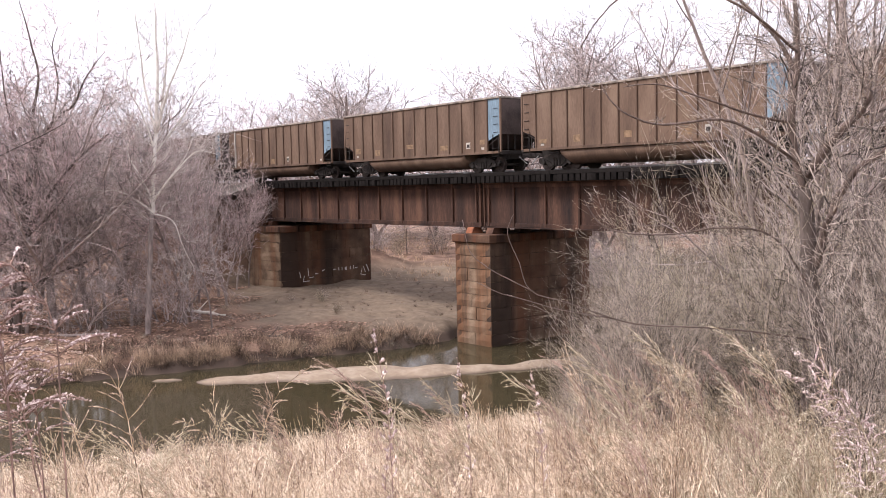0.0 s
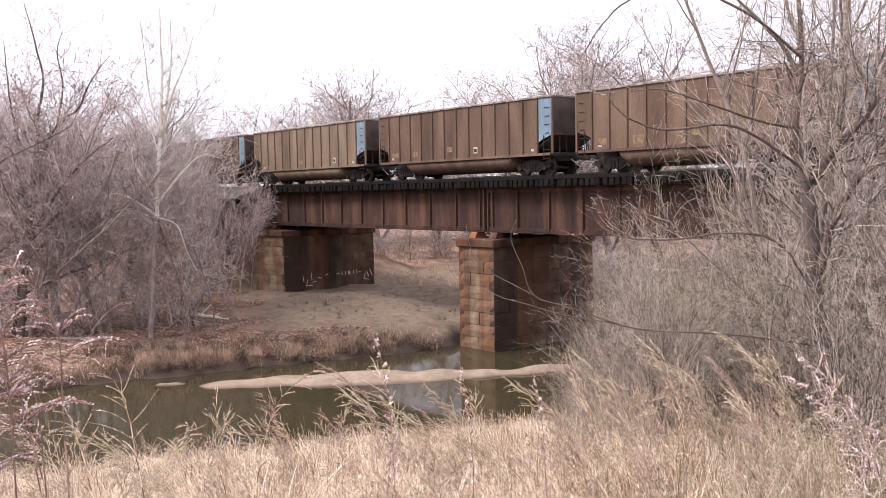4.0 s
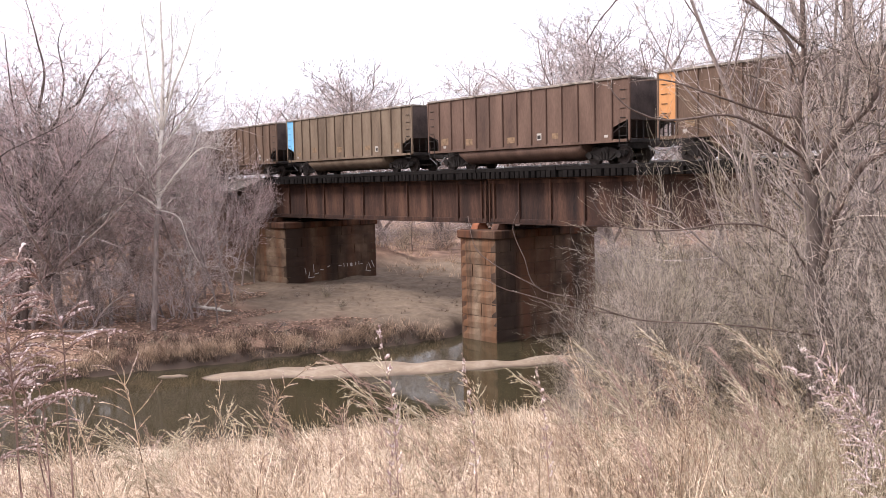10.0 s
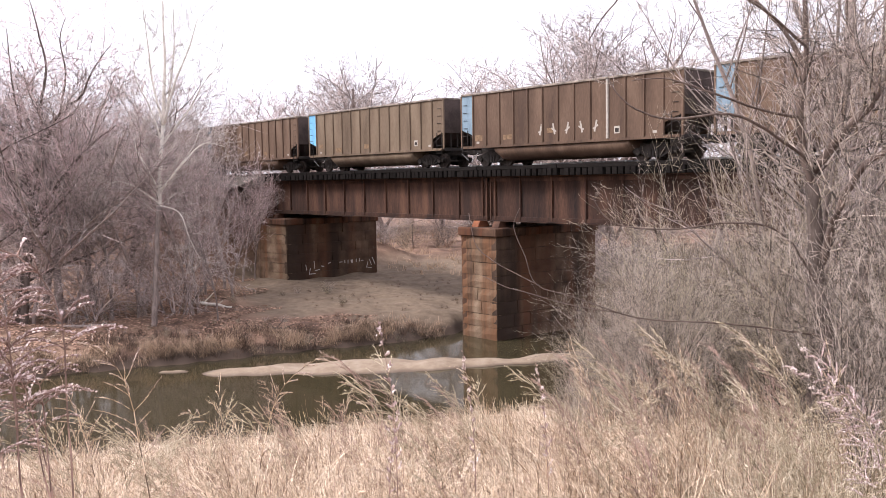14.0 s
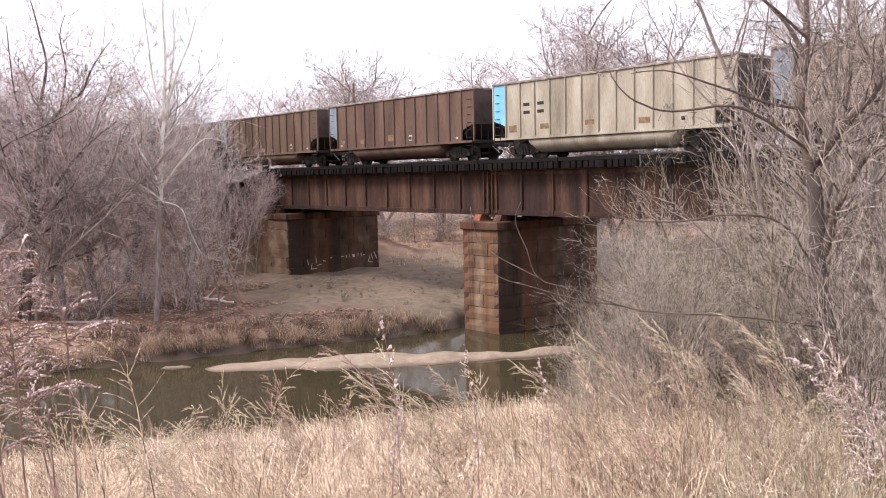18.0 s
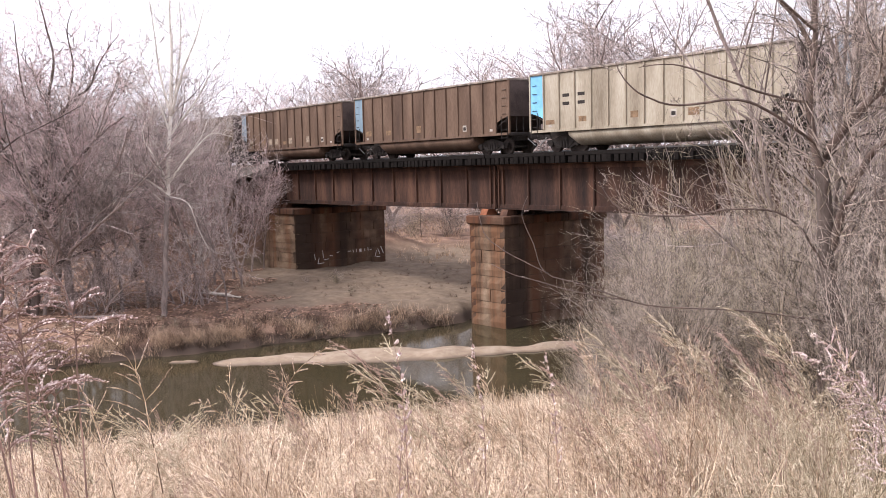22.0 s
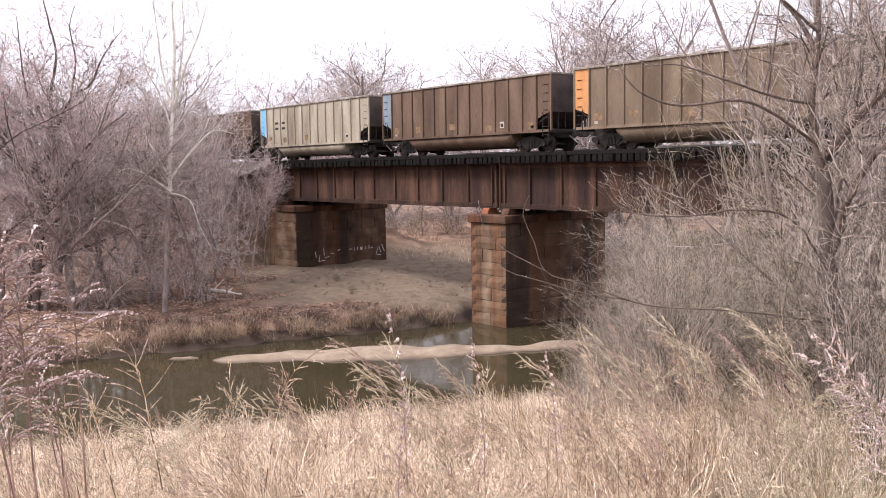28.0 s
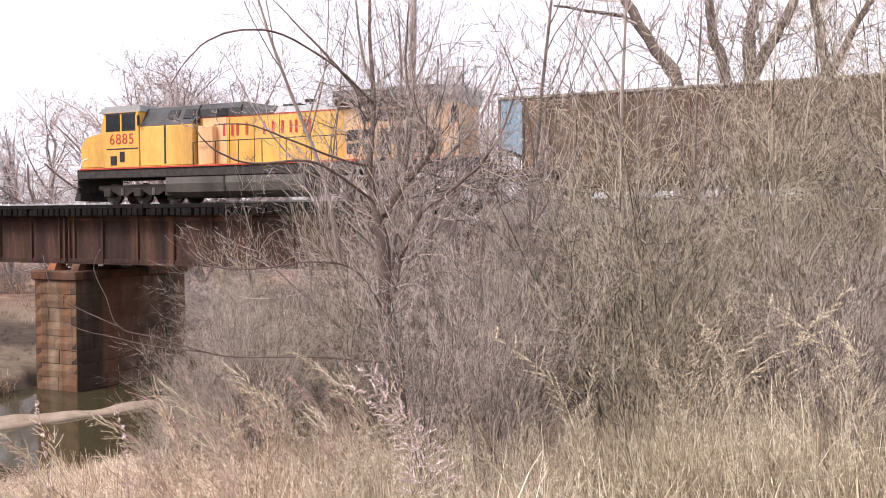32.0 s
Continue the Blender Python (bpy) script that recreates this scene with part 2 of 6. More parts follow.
def tubes(name, segs, mat, sides=3):
    """Tapered twigs: rows of x0 y0 z0 x1 y1 z1 r0 r1 become thin prisms, or cones where r1 is nothing."""
    s = np.asarray(segs, float)
    p, q, r0, r1 = s[:, :3], s[:, 3:6], s[:, 6], s[:, 7]
    d = q - p
    d /= np.linalg.norm(d, axis=1, keepdims=True) + 1e-9
    side = np.cross(d, np.where(np.abs(d[:, 2:3]) > 0.9, [[1.0, 0, 0]], [[0, 0, 1.0]]))
    side /= np.linalg.norm(side, axis=1, keepdims=True) + 1e-9
    over = np.cross(d, side)
    k = len(s)
    v = np.zeros((k, 2 * sides, 3))
    for i in range(sides):
        a = 2 * math.pi * i / sides
        ring = math.cos(a) * side + math.sin(a) * over
        v[:, i], v[:, sides + i] = p + ring * r0[:, None], q + ring * r1[:, None]
    base = np.arange(k)[:, None] * 2 * sides
    tip = r1 < 1e-5
    quads = [base[~tip] + np.array([[i, (i + 1) % sides, sides + (i + 1) % sides, sides + i]]) for i in range(sides)]
    tris = [base[tip] + np.array([[i, (i + 1) % sides, sides]]) for i in range(sides)]
    me = mesh_of(name, v.reshape(-1, 3), np.concatenate(quads, 0).tolist() + np.concatenate(tris, 0).tolist(), mat)
    me.polygons.foreach_set("use_smooth", [True] * len(me.polygons))
    return me


def loft(name, pts, radii, mat, sides=9):
    """One closed skin along a line of points."""
    v, f = [], []
    for i, p in enumerate(pts):
        d = np.array(pts[min(i + 1, len(pts) - 1)]) - np.array(pts[max(i - 1, 0)])
        d = d / (np.linalg.norm(d) + 1e-9)
        side = np.cross(d, (0, 0, 1.0) if abs(d[2]) < 0.8 else (1.0, 0, 0))
        side /= np.linalg.norm(side)
        over = np.cross(d, side)
        for k in range(sides):
            a = 2 * math.pi * k / sides
            v.append(tuple(np.array(p) + (side * math.cos(a) + over * math.sin(a)) * radii[i]))
    for i in range(len(pts) - 1):
        f += [(i * sides + k, i * sides + (k + 1) % sides, (i + 1) * sides + (k + 1) % sides, (i + 1) * sides + k) for k in range(sides)]
    f += [tuple(range(sides))[::-1], tuple(range((len(pts) - 1) * sides, len(pts) * sides))]
    me = mesh_of(name, v, f, mat)
    me.polygons.foreach_set("use_smooth", [True] * len(me.polygons))
    return me


def grow(rng, p, d, length, r, level, out, kids=(5, 5, 4), spread=0.75, up=0.12, wander=0.22, keep=0.55, thin=0.5, start=0.3, steps=(9, 7, 5, 3, 2), least=0.005):
    """A limb that sways as it grows, with side limbs: rows for tubes() gathered by level."""
    p, d = np.array(p, float), np.array(d, float)
    n = steps[min(level, len(steps) - 1)]
    last = level >= len(kids)
    step = length / n
    sway = rng.normal(0, wander, 3)
    for i in range(n):
        sway = 0.55 * sway + rng.normal(0, wander * 0.75, 3)
        d = d + sway * 1.6 / n + (0, 0, up / n)
        d /= np.linalg.norm(d)
        q = p + d * step
        ra = r * (1 - 0.72 * i / n)
        rb = r * (1 - 0.72 * (i + 1) / n)
        out.setdefault(level, []).append((*p, *q, ra, 0.0 if last and i == n - 1 else rb))
        if not last and (i + 1) / n > start:
            count = kids[level] / max(1.0, n * (1 - start))
            for _ in range(int(count) + (rng.random() < count % 1)):
                side = np.cross(d, rng.normal(0, 1, 3))
                side /= np.linalg.norm(side) + 1e-9
                a = spread * rng.uniform(0.7, 1.25)
                w = rng.random()
                grow(rng, p + (q - p) * w, d * math.cos(a) + side * math.sin(a), length * (keep[min(level, len(keep) - 1)] if isinstance(keep, tuple) else keep) * rng.uniform(0.6, 1.15) * (1.1 - 0.5 * i / n), max(rb * thin, least), level + 1, out, kids, spread, up, wander, keep, thin, start if level else min(start, 0.15), steps, least)
        p = q


# ---- lie of the land: a river that runs under the bridge ----
AX, AY = 0.36, 0.933
WATER = -9.3
NEAR_U = (-60, -46, -40, -30, -22, -19.0, -17.7, -17.15, -16.8, -16.0, -4.0, -1.5, 2, 10, 20, 26, 29, 40, 70, 200)
NEAR_Z = (-7.2, -7.4, -7.7, -7.9, -8.2, -8.4, -8.6, -9.2, -9.5, -9.9, -9.9, -9.35, -8.55, -6.35, -4.15, -2.9, -2.45, -2.2, -2.0, -1.5)


def smooth(a, b, x):
    t = np.clip((x - a) / (b - a), 0, 1)
    return t * t * (3 - 2 * t)


def land(x, y, rough=1.0):
    x, y = np.asarray(x, float), np.asarray(y, float)
    v = AX * x + AY * y
    shore = np.interp(v, (-80, -40, -30, -27, -24, -21.5, -19, -16.7, -12, -9, -6, 20), (-13.6, -14.8, -15.5, -15.9, -16.15, -16.3, -16.9, -17.3, -17.6, -18.4, -20.6, -21))
    shore = shore + 0.16 * np.sin(2.1 * v) + 0.12 * np.sin(4.7 * v + 1)
    u = AY * x - AX * y
    far = u < -10
    z = np.interp(np.where(far, u - shore - 17.1, u), NEAR_U, NEAR_Z)
    # the sand bar
    near_edge = np.interp(v, (-24.5, -23.6, -21.3, -17.8, -14.8, -9.9, -5.5, 14, 24), (-14.5, -14.2, -12.4, -11.3, -10.5, -9.9, -9.9, -10.0, -10.4))
    far_edge = np.interp(v, (-24.5, -23.1, -20.7, -18, -14.7, -11.5, -9.6, -5, 14, 24), (-14.5, -14.7, -14.3, -14.0, -13.9, -12.3, -11.2, -11.0, -10.9, -10.5))
    wave = 0.05 * np.sin(v * 0.9 + 1) + 0.04 * np.sin(v * 3.1) + 0.03 * np.sin(v * 6.7 + 2)
    bar_u, half = (near_edge + far_edge) / 2 + wave, np.maximum((near_edge - far_edge) / 2 + 0.05, 0.02)
    crest = 0.82 + 0.05 * np.sin(u * 1.7 + v) + 0.04 * np.sin(2.3 * v + 1.4 * u) + 0.03 * np.sin(4.1 * u - 2.2 * v)
    z = np.maximum(z, -9.9 + crest * np.clip(1 - 0.27 * ((u - bar_u) / half) ** 2, 0, 1) * (0.79 + 0.21 * smooth(-24.4, -14.5, v)) * (v > -24.5))
    # the fill under the track, on both banks
    top = -0.75
    fill = top - np.maximum(0, np.abs(y - 2.6) - 4.2) / 1.6
    ends = np.where(x < -20, smooth(-43.5, -52, x), smooth(2.5, 9, x))
    z = np.where(fill > z, z + (fill - z) * ends, z)
    lumps = 0.12 * np.sin(0.9 * x + 0.4 * y) * np.sin(0.7 * y - 0.5 * x) + 0.06 * np.sin(2.3 * x + 1.1) * np.sin(2.1 * y)
    wet = smooth(0.0, 0.8, z - WATER)
    return z + lumps * wet * rough * np.where(z > top - 0.05, 0.0, 1.0)


def ground_at(x, y):
    return float(land(x, y))


def make_ground():
    def axis(lo, hi, fine, coarse_to):
        mid = list(np.arange(lo, hi, fine))
        out, s = [], fine
        p = hi
        while p < coarse_to:
            out.append(p)
            s *= 1.25
            p += s
        left, s, p = [], fine, lo - fine
        while p > -coarse_to:
            left.append(p)
            s *= 1.25
            p -= s
        return np.array(left[::-1] + mid + out)
    xs, ys = axis(-60, 40, 0.33, 2500), axis(-40, 30, 0.33, 2500)
    gx, gy = np.meshgrid(xs, ys, indexing="ij")
    gz = land(gx, gy)
    n = len(ys)
    i = (np.arange(len(xs) - 1)[:, None] * n + np.arange(n - 1)[None]).ravel()
    me = mesh_of("ground", np.stack([gx, gy, gz], -1).reshape(-1, 3), np.stack([i, i + n, i + n + 1, i + 1], 1), GROUND)
    me.polygons.foreach_set("use_smooth", [True] * len(me.polygons))
    return tagged(new("ground", me), "leaf-strewn river banks of brown soil, dry litter and pale sand", "ground", kind="structure")


def ground_material():
    """Leaf litter and soil, with bare sand under the bridge and on the bar."""
    m = material("bank_soil", [(0.25, (0.09, 0.056, 0.041)), (0.45, (0.185, 0.113, 0.08)), (0.6, (0.28, 0.175, 0.122)), (0.8, (0.38, 0.275, 0.2))], rough=0.95, scale=0.7, detail=9, fine=14, bump=0.5)
    n, l = m.node_tree.nodes, m.node_tree.links
    b, ramp = n["Principled BSDF"], n["Color Ramp"]
    tc, sep = n.new("ShaderNodeTexCoord"), n.new("ShaderNodeSeparateXYZ")
    l.new(tc.outputs["Object"], sep.inputs[0])

    def calc(op, a, b2, c=None):
        node = n.new("ShaderNodeMath")
        node.operation = op
        for i, val in enumerate((a, b2, c)):
            if val is None:
                continue
            if isinstance(val, (int, float)):
                node.inputs[i].default_value = val
            else:
                l.new(val, node.inputs[i])
        return node.outputs[0]

    def soft(x, lo, hi):
        node = n.new("ShaderNodeMapRange")
        node.interpolation_type = "SMOOTHSTEP"
        node.inputs[1].default_value, node.inputs[2].default_value = lo, hi
        l.new(x, node.inputs[0])
        return node.outputs[0]
    x, y, z = sep.outputs
    wob = n.new("ShaderNodeTexNoise")
    wob.inputs["Scale"].default_value, wob.inputs["Detail"].default_value = 0.35, 6
    l.new(tc.outputs["Object"], wob.inputs["Vector"])
    shift = calc("MULTIPLY_ADD", wob.outputs[0], 5.0, -2.5)
    u = calc("ADD", calc("SUBTRACT", calc("MULTIPLY", x, AY), calc("MULTIPLY", y, AX)), shift)
    v = calc("ADD", calc("ADD", calc("MULTIPLY", x, AX), calc("MULTIPLY", y, AY)), shift)
    inland = calc("MULTIPLY", soft(v, -20.5, -17), soft(u, -21.5, -23.5))
    under = calc("MULTIPLY", calc("MULTIPLY", calc("MAXIMUM", inland, soft(v, -15, -12)), soft(u, -52, -43)), soft(u, -9.0, -9.5))
    bar = calc("MULTIPLY", soft(u, -17.0, -16.4), soft(u, -8.5, -9.0))
    sand = calc("MULTIPLY", calc("MAXIMUM", under, bar), soft(z, -6.6, -7.3))
    sands = n.new("ShaderNodeValToRGB")
    grain = n.new("ShaderNodeTexNoise")
    grain.inputs["Scale"].default_value, grain.inputs["Detail"].default_value = 1.7, 12
    grain.inputs["Roughness"].default_value = 0.68
    l.new(tc.outputs["Object"], grain.inputs["Vector"])
    for e, (at, col) in zip(sands.color_ramp.elements, ((0.3, (0.115, 0.083, 0.058)), (0.7, (0.255, 0.19, 0.135)))):
        e.position, e.color = at, (*col, 1)
    dry = n.new("ShaderNodeMath")
    dry.operation = "MULTIPLY_ADD"
    dry.inputs[1].default_value = 0.25
    l.new(bar, dry.inputs[0])
    l.new(grain.outputs[0], dry.inputs[2])
    l.new(dry.outputs[0], sands.inputs[0])
    sands.color_ramp.elements.new(1.0).color = (0.36, 0.295, 0.225, 1)
    pick = n.new("ShaderNodeMix")
    pick.data_type = "RGBA"
    l.new(sand, pick.inputs[0])
    l.new(ramp.outputs[0], pick.inputs[6])
    l.new(sands.outputs[0], pick.inputs[7])
    straw = n.new("ShaderNodeMix")
    straw.data_type = "RGBA"
    tone = n.new("ShaderNodeValToRGB")
    for e, (at, col) in zip(tone.color_ramp.elements, ((0.35, (0.085, 0.06, 0.038)), (0.65, (0.27, 0.195, 0.13)))):
        e.position, e.color = at, (*col, 1)
    thatch = n.new("ShaderNodeTexNoise")
    thatch.inputs["Scale"].default_value, thatch.inputs["Detail"].default_value = 5.0, 9
    l.new(tc.outputs["Object"], thatch.inputs["Vector"])
    l.new(thatch.outputs[0], tone.inputs[0])
    l.new(soft(u, -1.0, 2.0), straw.inputs[0])
    l.new(pick.outputs[2], straw.inputs[6])
    l.new(tone.outputs[0], straw.inputs[7])
    damp = n.new("ShaderNodeMix")
    damp.data_type = "RGBA"
    damp.inputs[7].default_value = (0.1, 0.07, 0.053, 1)
    muddy = calc("MULTIPLY", soft(z, -8.7, -9.0), soft(u, -14.2, -15.4))
    l.new(calc("MAXIMUM", soft(z, -9.2, -9.32), muddy), damp.inputs[0])
    l.new(straw.outputs[2], damp.inputs[6])
    l.new(damp.outputs[2], b.inputs["Base Color"])
    return m


GROUND = ground_material()
make_ground()


def make_water():
    m = bpy.data.materials.new("river_water")
    m.use_nodes = True
    n, l = m.node_tree.nodes, m.node_tree.links
    b = n["Principled BSDF"]
    b.inputs["Base Color"].default_value = (0.048, 0.039, 0.021, 1)
    b.inputs["Roughness"].default_value, b.inputs["IOR"].default_value = 0.06, 1.33
    b.inputs["Specular IOR Level"].default_value = 0.38
    tc, ns, bp = n.new("ShaderNodeTexCoord"), n.new("ShaderNodeTexNoise"), n.new("ShaderNodeBump")
    ns.inputs["Scale"].default_value, ns.inputs["Detail"].default_value = 1.6, 4
    bp.inputs["Strength"].default_value, bp.inputs["Distance"].default_value = 0.12, 0.02
    l.new(tc.outputs["Object"], ns.inputs["Vector"])
    l.new(ns.outputs[0], bp.inputs["Height"])
    l.new(bp.outputs[0], b.inputs["Normal"])
    me = mesh_of("water", [((AY * u + AX * v), (-AX * u + AY * v), WATER) for u, v in ((-24, -700), (6, -700), (6, 700), (-24, 700))], [(0, 1, 2, 3)], m)
    tagged(new("water", me), "still murky olive-brown river water", "water", kind="structure")


make_water()
# ---- the bridge ----
TRACK_Y, NEAR_G, MID_G, FAR_G = 1.6, 0.4, 2.5, 4.6
WEST_X, JOINT_X, EAST_X = -42.4, -18.55, 4.4


def block_mesh(rng, name, pillow=0.12):
    """A rough-faced stone, one metre each way, worn at the edges and proud in front."""
    bm = bmesh.new()
    g = [(-0.5, -0.5), (-0.17, -0.5), (0.17, -0.5), (0.5, -0.5), (-0.5, 0), (-0.17, 0), (0.17, 0), (0.5, 0), (-0.5, 0.5), (-0.17, 0.5), (0.17, 0.5), (0.5, 0.5)]
    front = []
    for p, q in g:
        rim = abs(p) > 0.4 or abs(q) > 0.4
        front.append(bm.verts.new((p * 0.99 + rng.normal(0, 0.006), -0.5 + (pillow if rim else 0.0) + rng.normal(0, pillow * 0.28), q * 0.985 + rng.normal(0, 0.009))))
    for r in range(2):
        for c in range(3):
            i = r * 4 + c
            bm.faces.new((front[i], front[i + 1], front[i + 5], front[i + 4]))
    ring = [0, 1, 2, 3, 7, 11, 10, 9, 8, 4]
    back = [bm.verts.new((front[i].co.x, 0.5, front[i].co.z)) for i in ring]
    for k in range(len(ring)):
        bm.faces.new((front[ring[k]], back[k], back[(k + 1) % len(ring)], front[ring[(k + 1) % len(ring)]]))
    bmesh.ops.recalc_face_normals(bm, faces=bm.faces)
    me = bpy.data.meshes.new(name)
    bm.to_mesh(me)
    bm.free()
    return me


def make_pier(x0, x1, y0, y1, ztop, zbase, label, seed):
    """Coursed sandstone: a core of mortar, stones on the faces that show, and a cap."""
    rng = np.random.default_rng(seed)
    pier = thing("bridge_pier", label, "pier", pose((x0 + x1) / 2, (y0 + y1) / 2, zbase), group="bridge piers")
    cx, cy = (x0 + x1) / 2, (y0 + y1) / 2
    hx, hy, h = (x1 - x0) / 2, (y1 - y0) / 2, ztop - zbase
    part("core", box(-hx + 0.07, hx - 0.07, -hy + 0.07, hy - 0.07, -0.6, h, 0), MORTAR, pier)
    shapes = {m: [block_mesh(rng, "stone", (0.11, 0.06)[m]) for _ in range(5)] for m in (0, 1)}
    for kind, mat in ((0, STONE), (1, SHADESTONE)):
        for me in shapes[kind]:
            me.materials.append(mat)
    cap_h = 0.46
    for j, (a, b) in enumerate(zip(np.linspace(-hy - 0.15, hy + 0.15, 6)[:-1], np.linspace(-hy - 0.15, hy + 0.15, 6)[1:])):
        part("capstone", box(-hx - 0.15, hx + 0.15, a + 0.01, b - 0.01, h, h + cap_h, 0.05), CAPSTONE, pier)
    courses = int(round((h + 0.3) / 0.7))
    for c in range(courses):
        zc = h - (c + 0.5) * 0.7
        for face in ("end", "long_near", "far_end", "long_far"):
            length = 2 * hx if "end" in face else 2 * hy
            n = (2 if c % 3 else 1) if "end" in face else 5 + c % 2
            cuts = np.linspace(-length / 2, length / 2, n + 1)
            cuts[1:-1] += rng.uniform(-0.3, 0.3, n - 1) * length / n + (0.18 if c % 2 else -0.18) * length / n
            for a, b in zip(cuts[:-1], cuts[1:]):
                # long faces take the stone with shade mixed into its colour
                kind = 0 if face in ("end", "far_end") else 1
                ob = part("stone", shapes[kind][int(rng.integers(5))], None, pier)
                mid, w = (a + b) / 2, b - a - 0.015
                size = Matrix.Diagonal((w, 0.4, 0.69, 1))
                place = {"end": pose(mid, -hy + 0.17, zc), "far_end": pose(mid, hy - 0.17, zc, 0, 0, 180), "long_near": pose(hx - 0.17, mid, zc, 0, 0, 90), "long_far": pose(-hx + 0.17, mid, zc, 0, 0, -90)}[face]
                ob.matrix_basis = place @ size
    return pier


PIER_W = make_pier(-44.3, -39.3, -0.5, 7.4, -3.75, -8.2, "rust-stained sandstone pier on the far bank with faded white graffiti", 3)
PIER_E = make_pier(-19.95, -17.15, -0.5, 7.4, -3.75, -10.2, "coursed sandstone pier with orange rust stains standing in the river", 4)


CHALKY = material("faded_chalky_paint", three((0.55, 0.51, 0.47), 0.5, 1.3), rough=0.9, scale=9, fine=40, bump=0)


def scrawl(pier, x, marks):
    """Faded white paint strokes that cannot be read, as plain bars on the stone."""
    for y, z, w, h, turn in marks:
        part("paint_mark", box(-0.008, 0.008, -w * 0.4, w * 0.4, -h * 0.4, h * 0.4), CHALKY, pier, "faded white paint stroke", pose(x, y, z + 0.55, turn, 0, 0))


scrawl(PIER_W, 2.56, [(-2.4, 0.75, 0.06, 0.55, 10), (-2.1, 0.45, 0.06, 0.6, -14), (-1.7, 0.9, 0.06, 0.7, 4), (-1.45, 0.5, 0.5, 0.06, 8), (-1.0, 0.75, 0.35, 0.07, -12), (-0.4, 0.95, 0.3, 0.06, 20), (0.6, 0.95, 0.35, 0.06, 0), (0.95, 0.95, 0.06, 0.3, 10), (1.25, 0.95, 0.06, 0.3, 0), (1.6, 0.95, 0.24, 0.3, 6), (2.0, 0.98, 0.06, 0.3, -8), (2.3, 1.0, 0.06, 0.32, 4), (2.55, 0.95, 0.24, 0.06, 0), (3.0, 0.6, 0.06, 0.6, -18), (3.3, 0.75, 0.07, 0.6, 22), (3.6, 0.85, 0.08, 0.75, 24), (3.2, 0.35, 0.5, 0.06, -10), (-1.9, 0.25, 0.7, 0.06, 3)])


def make_girder_span(xa, xb):
    """Riveted plate girders with stiffeners and flanges, a thing for each span."""
    span = thing("girder_span", "rust-brown riveted steel plate girder span of a rail bridge", "bridge", pose((xa + xb) / 2, 0, 0), group="bridge spans")
    h = (xb - xa) / 2
    for y in (NEAR_G, MID_G, FAR_G):
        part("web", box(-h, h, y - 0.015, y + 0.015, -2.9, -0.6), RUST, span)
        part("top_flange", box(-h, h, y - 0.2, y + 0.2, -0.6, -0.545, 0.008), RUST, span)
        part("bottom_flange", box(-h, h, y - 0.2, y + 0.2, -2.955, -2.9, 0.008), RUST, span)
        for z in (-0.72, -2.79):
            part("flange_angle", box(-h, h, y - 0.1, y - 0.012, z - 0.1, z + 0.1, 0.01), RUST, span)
        n = 10
        stiff = box(-0.05, 0.05, -0.13, 0.13, -2.885, -0.615, 0.01)
        me = bpy.data.meshes.new("stiffener")
        stiff.to_mesh(me)
        stiff.free()
        me.materials.append(RUST)
        for i in range(n + 1):
            part("stiffener", me, None, span, m=pose(-h + 0.1 + i * (2 * h - 0.2) / n, y, 0))
        for end in (-1, 1):
            part("end_stiffener", me, None, span, m=pose(end * (h - 0.45), y, 0))
    for i in range(6):
        x = -h + 0.3 + i * (2 * h - 0.6) / 5
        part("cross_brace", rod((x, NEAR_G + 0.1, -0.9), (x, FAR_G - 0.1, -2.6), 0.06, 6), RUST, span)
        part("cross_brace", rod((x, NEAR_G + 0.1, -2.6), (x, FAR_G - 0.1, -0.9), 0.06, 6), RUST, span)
    for end in (-1, 1):
        for y in (NEAR_G, MID_G, FAR_G):
            shoe = prism([(y - 0.26, -2.957), (y + 0.26, -2.957), (y + 0.42, -3.28), (y - 0.42, -3.28)], "x", -0.26, 0.26)
            part("bearing_shoe", shoe, BRIGHTRUST if (end > 0 and y == NEAR_G) else RUST, span, m=pose(end * (h - 0.75), 0, 0))
    return span


make_girder_span(WEST_X, JOINT_X - 0.06)
make_girder_span(JOINT_X + 0.06, EAST_X)


def make_deck():
    deck = thing("bridge_deck", "dark creosoted timber bridge deck with ties and guard timbers", "deck")
    bm = box(-0.14, 0.14, -0.35, 5.3, -0.543, -0.2, 0.012)
    me = bpy.data.meshes.new("tie")
    bm.to_mesh(me)
    bm.free()
    me.materials.append(TAR)
    rng = np.random.default_rng(8)
    n = int((EAST_X - WEST_X) / 0.37)
    for i in range(n):
        part("tie", me, None, deck, m=pose(WEST_X + 0.2 + i * 0.37, rng.normal(0, 0.035), 0, 0, 0, rng.normal(0, 0.4)))
    for y in (-0.2, 3.4):
        for a in np.arange(WEST_X, EAST_X - 1, 5.9):
            part("guard_timber", box(a + 0.02, min(a + 5.88, EAST_X), y - 0.13, y + 0.13, -0.198, 0.0, 0.015), TAR, deck)
    curb = thing("walkway_curb", "pale grey weathered walkway curb along the far side of the deck", "curb")
    for i, a in enumerate(np.arange(WEST_X, EAST_X - 0.5, 3.1)):
        part("curb_panel", box(a + 0.02, min(a + 3.08, EAST_X), 5.1, 5.24, -0.198, 0.2, 0.01), CURB, curb)
        part("bracket", box(a + 1.4, a + 1.52, 5.06, 5.1, -0.1, 0.25, 0.01), WHITE, curb)


make_deck()


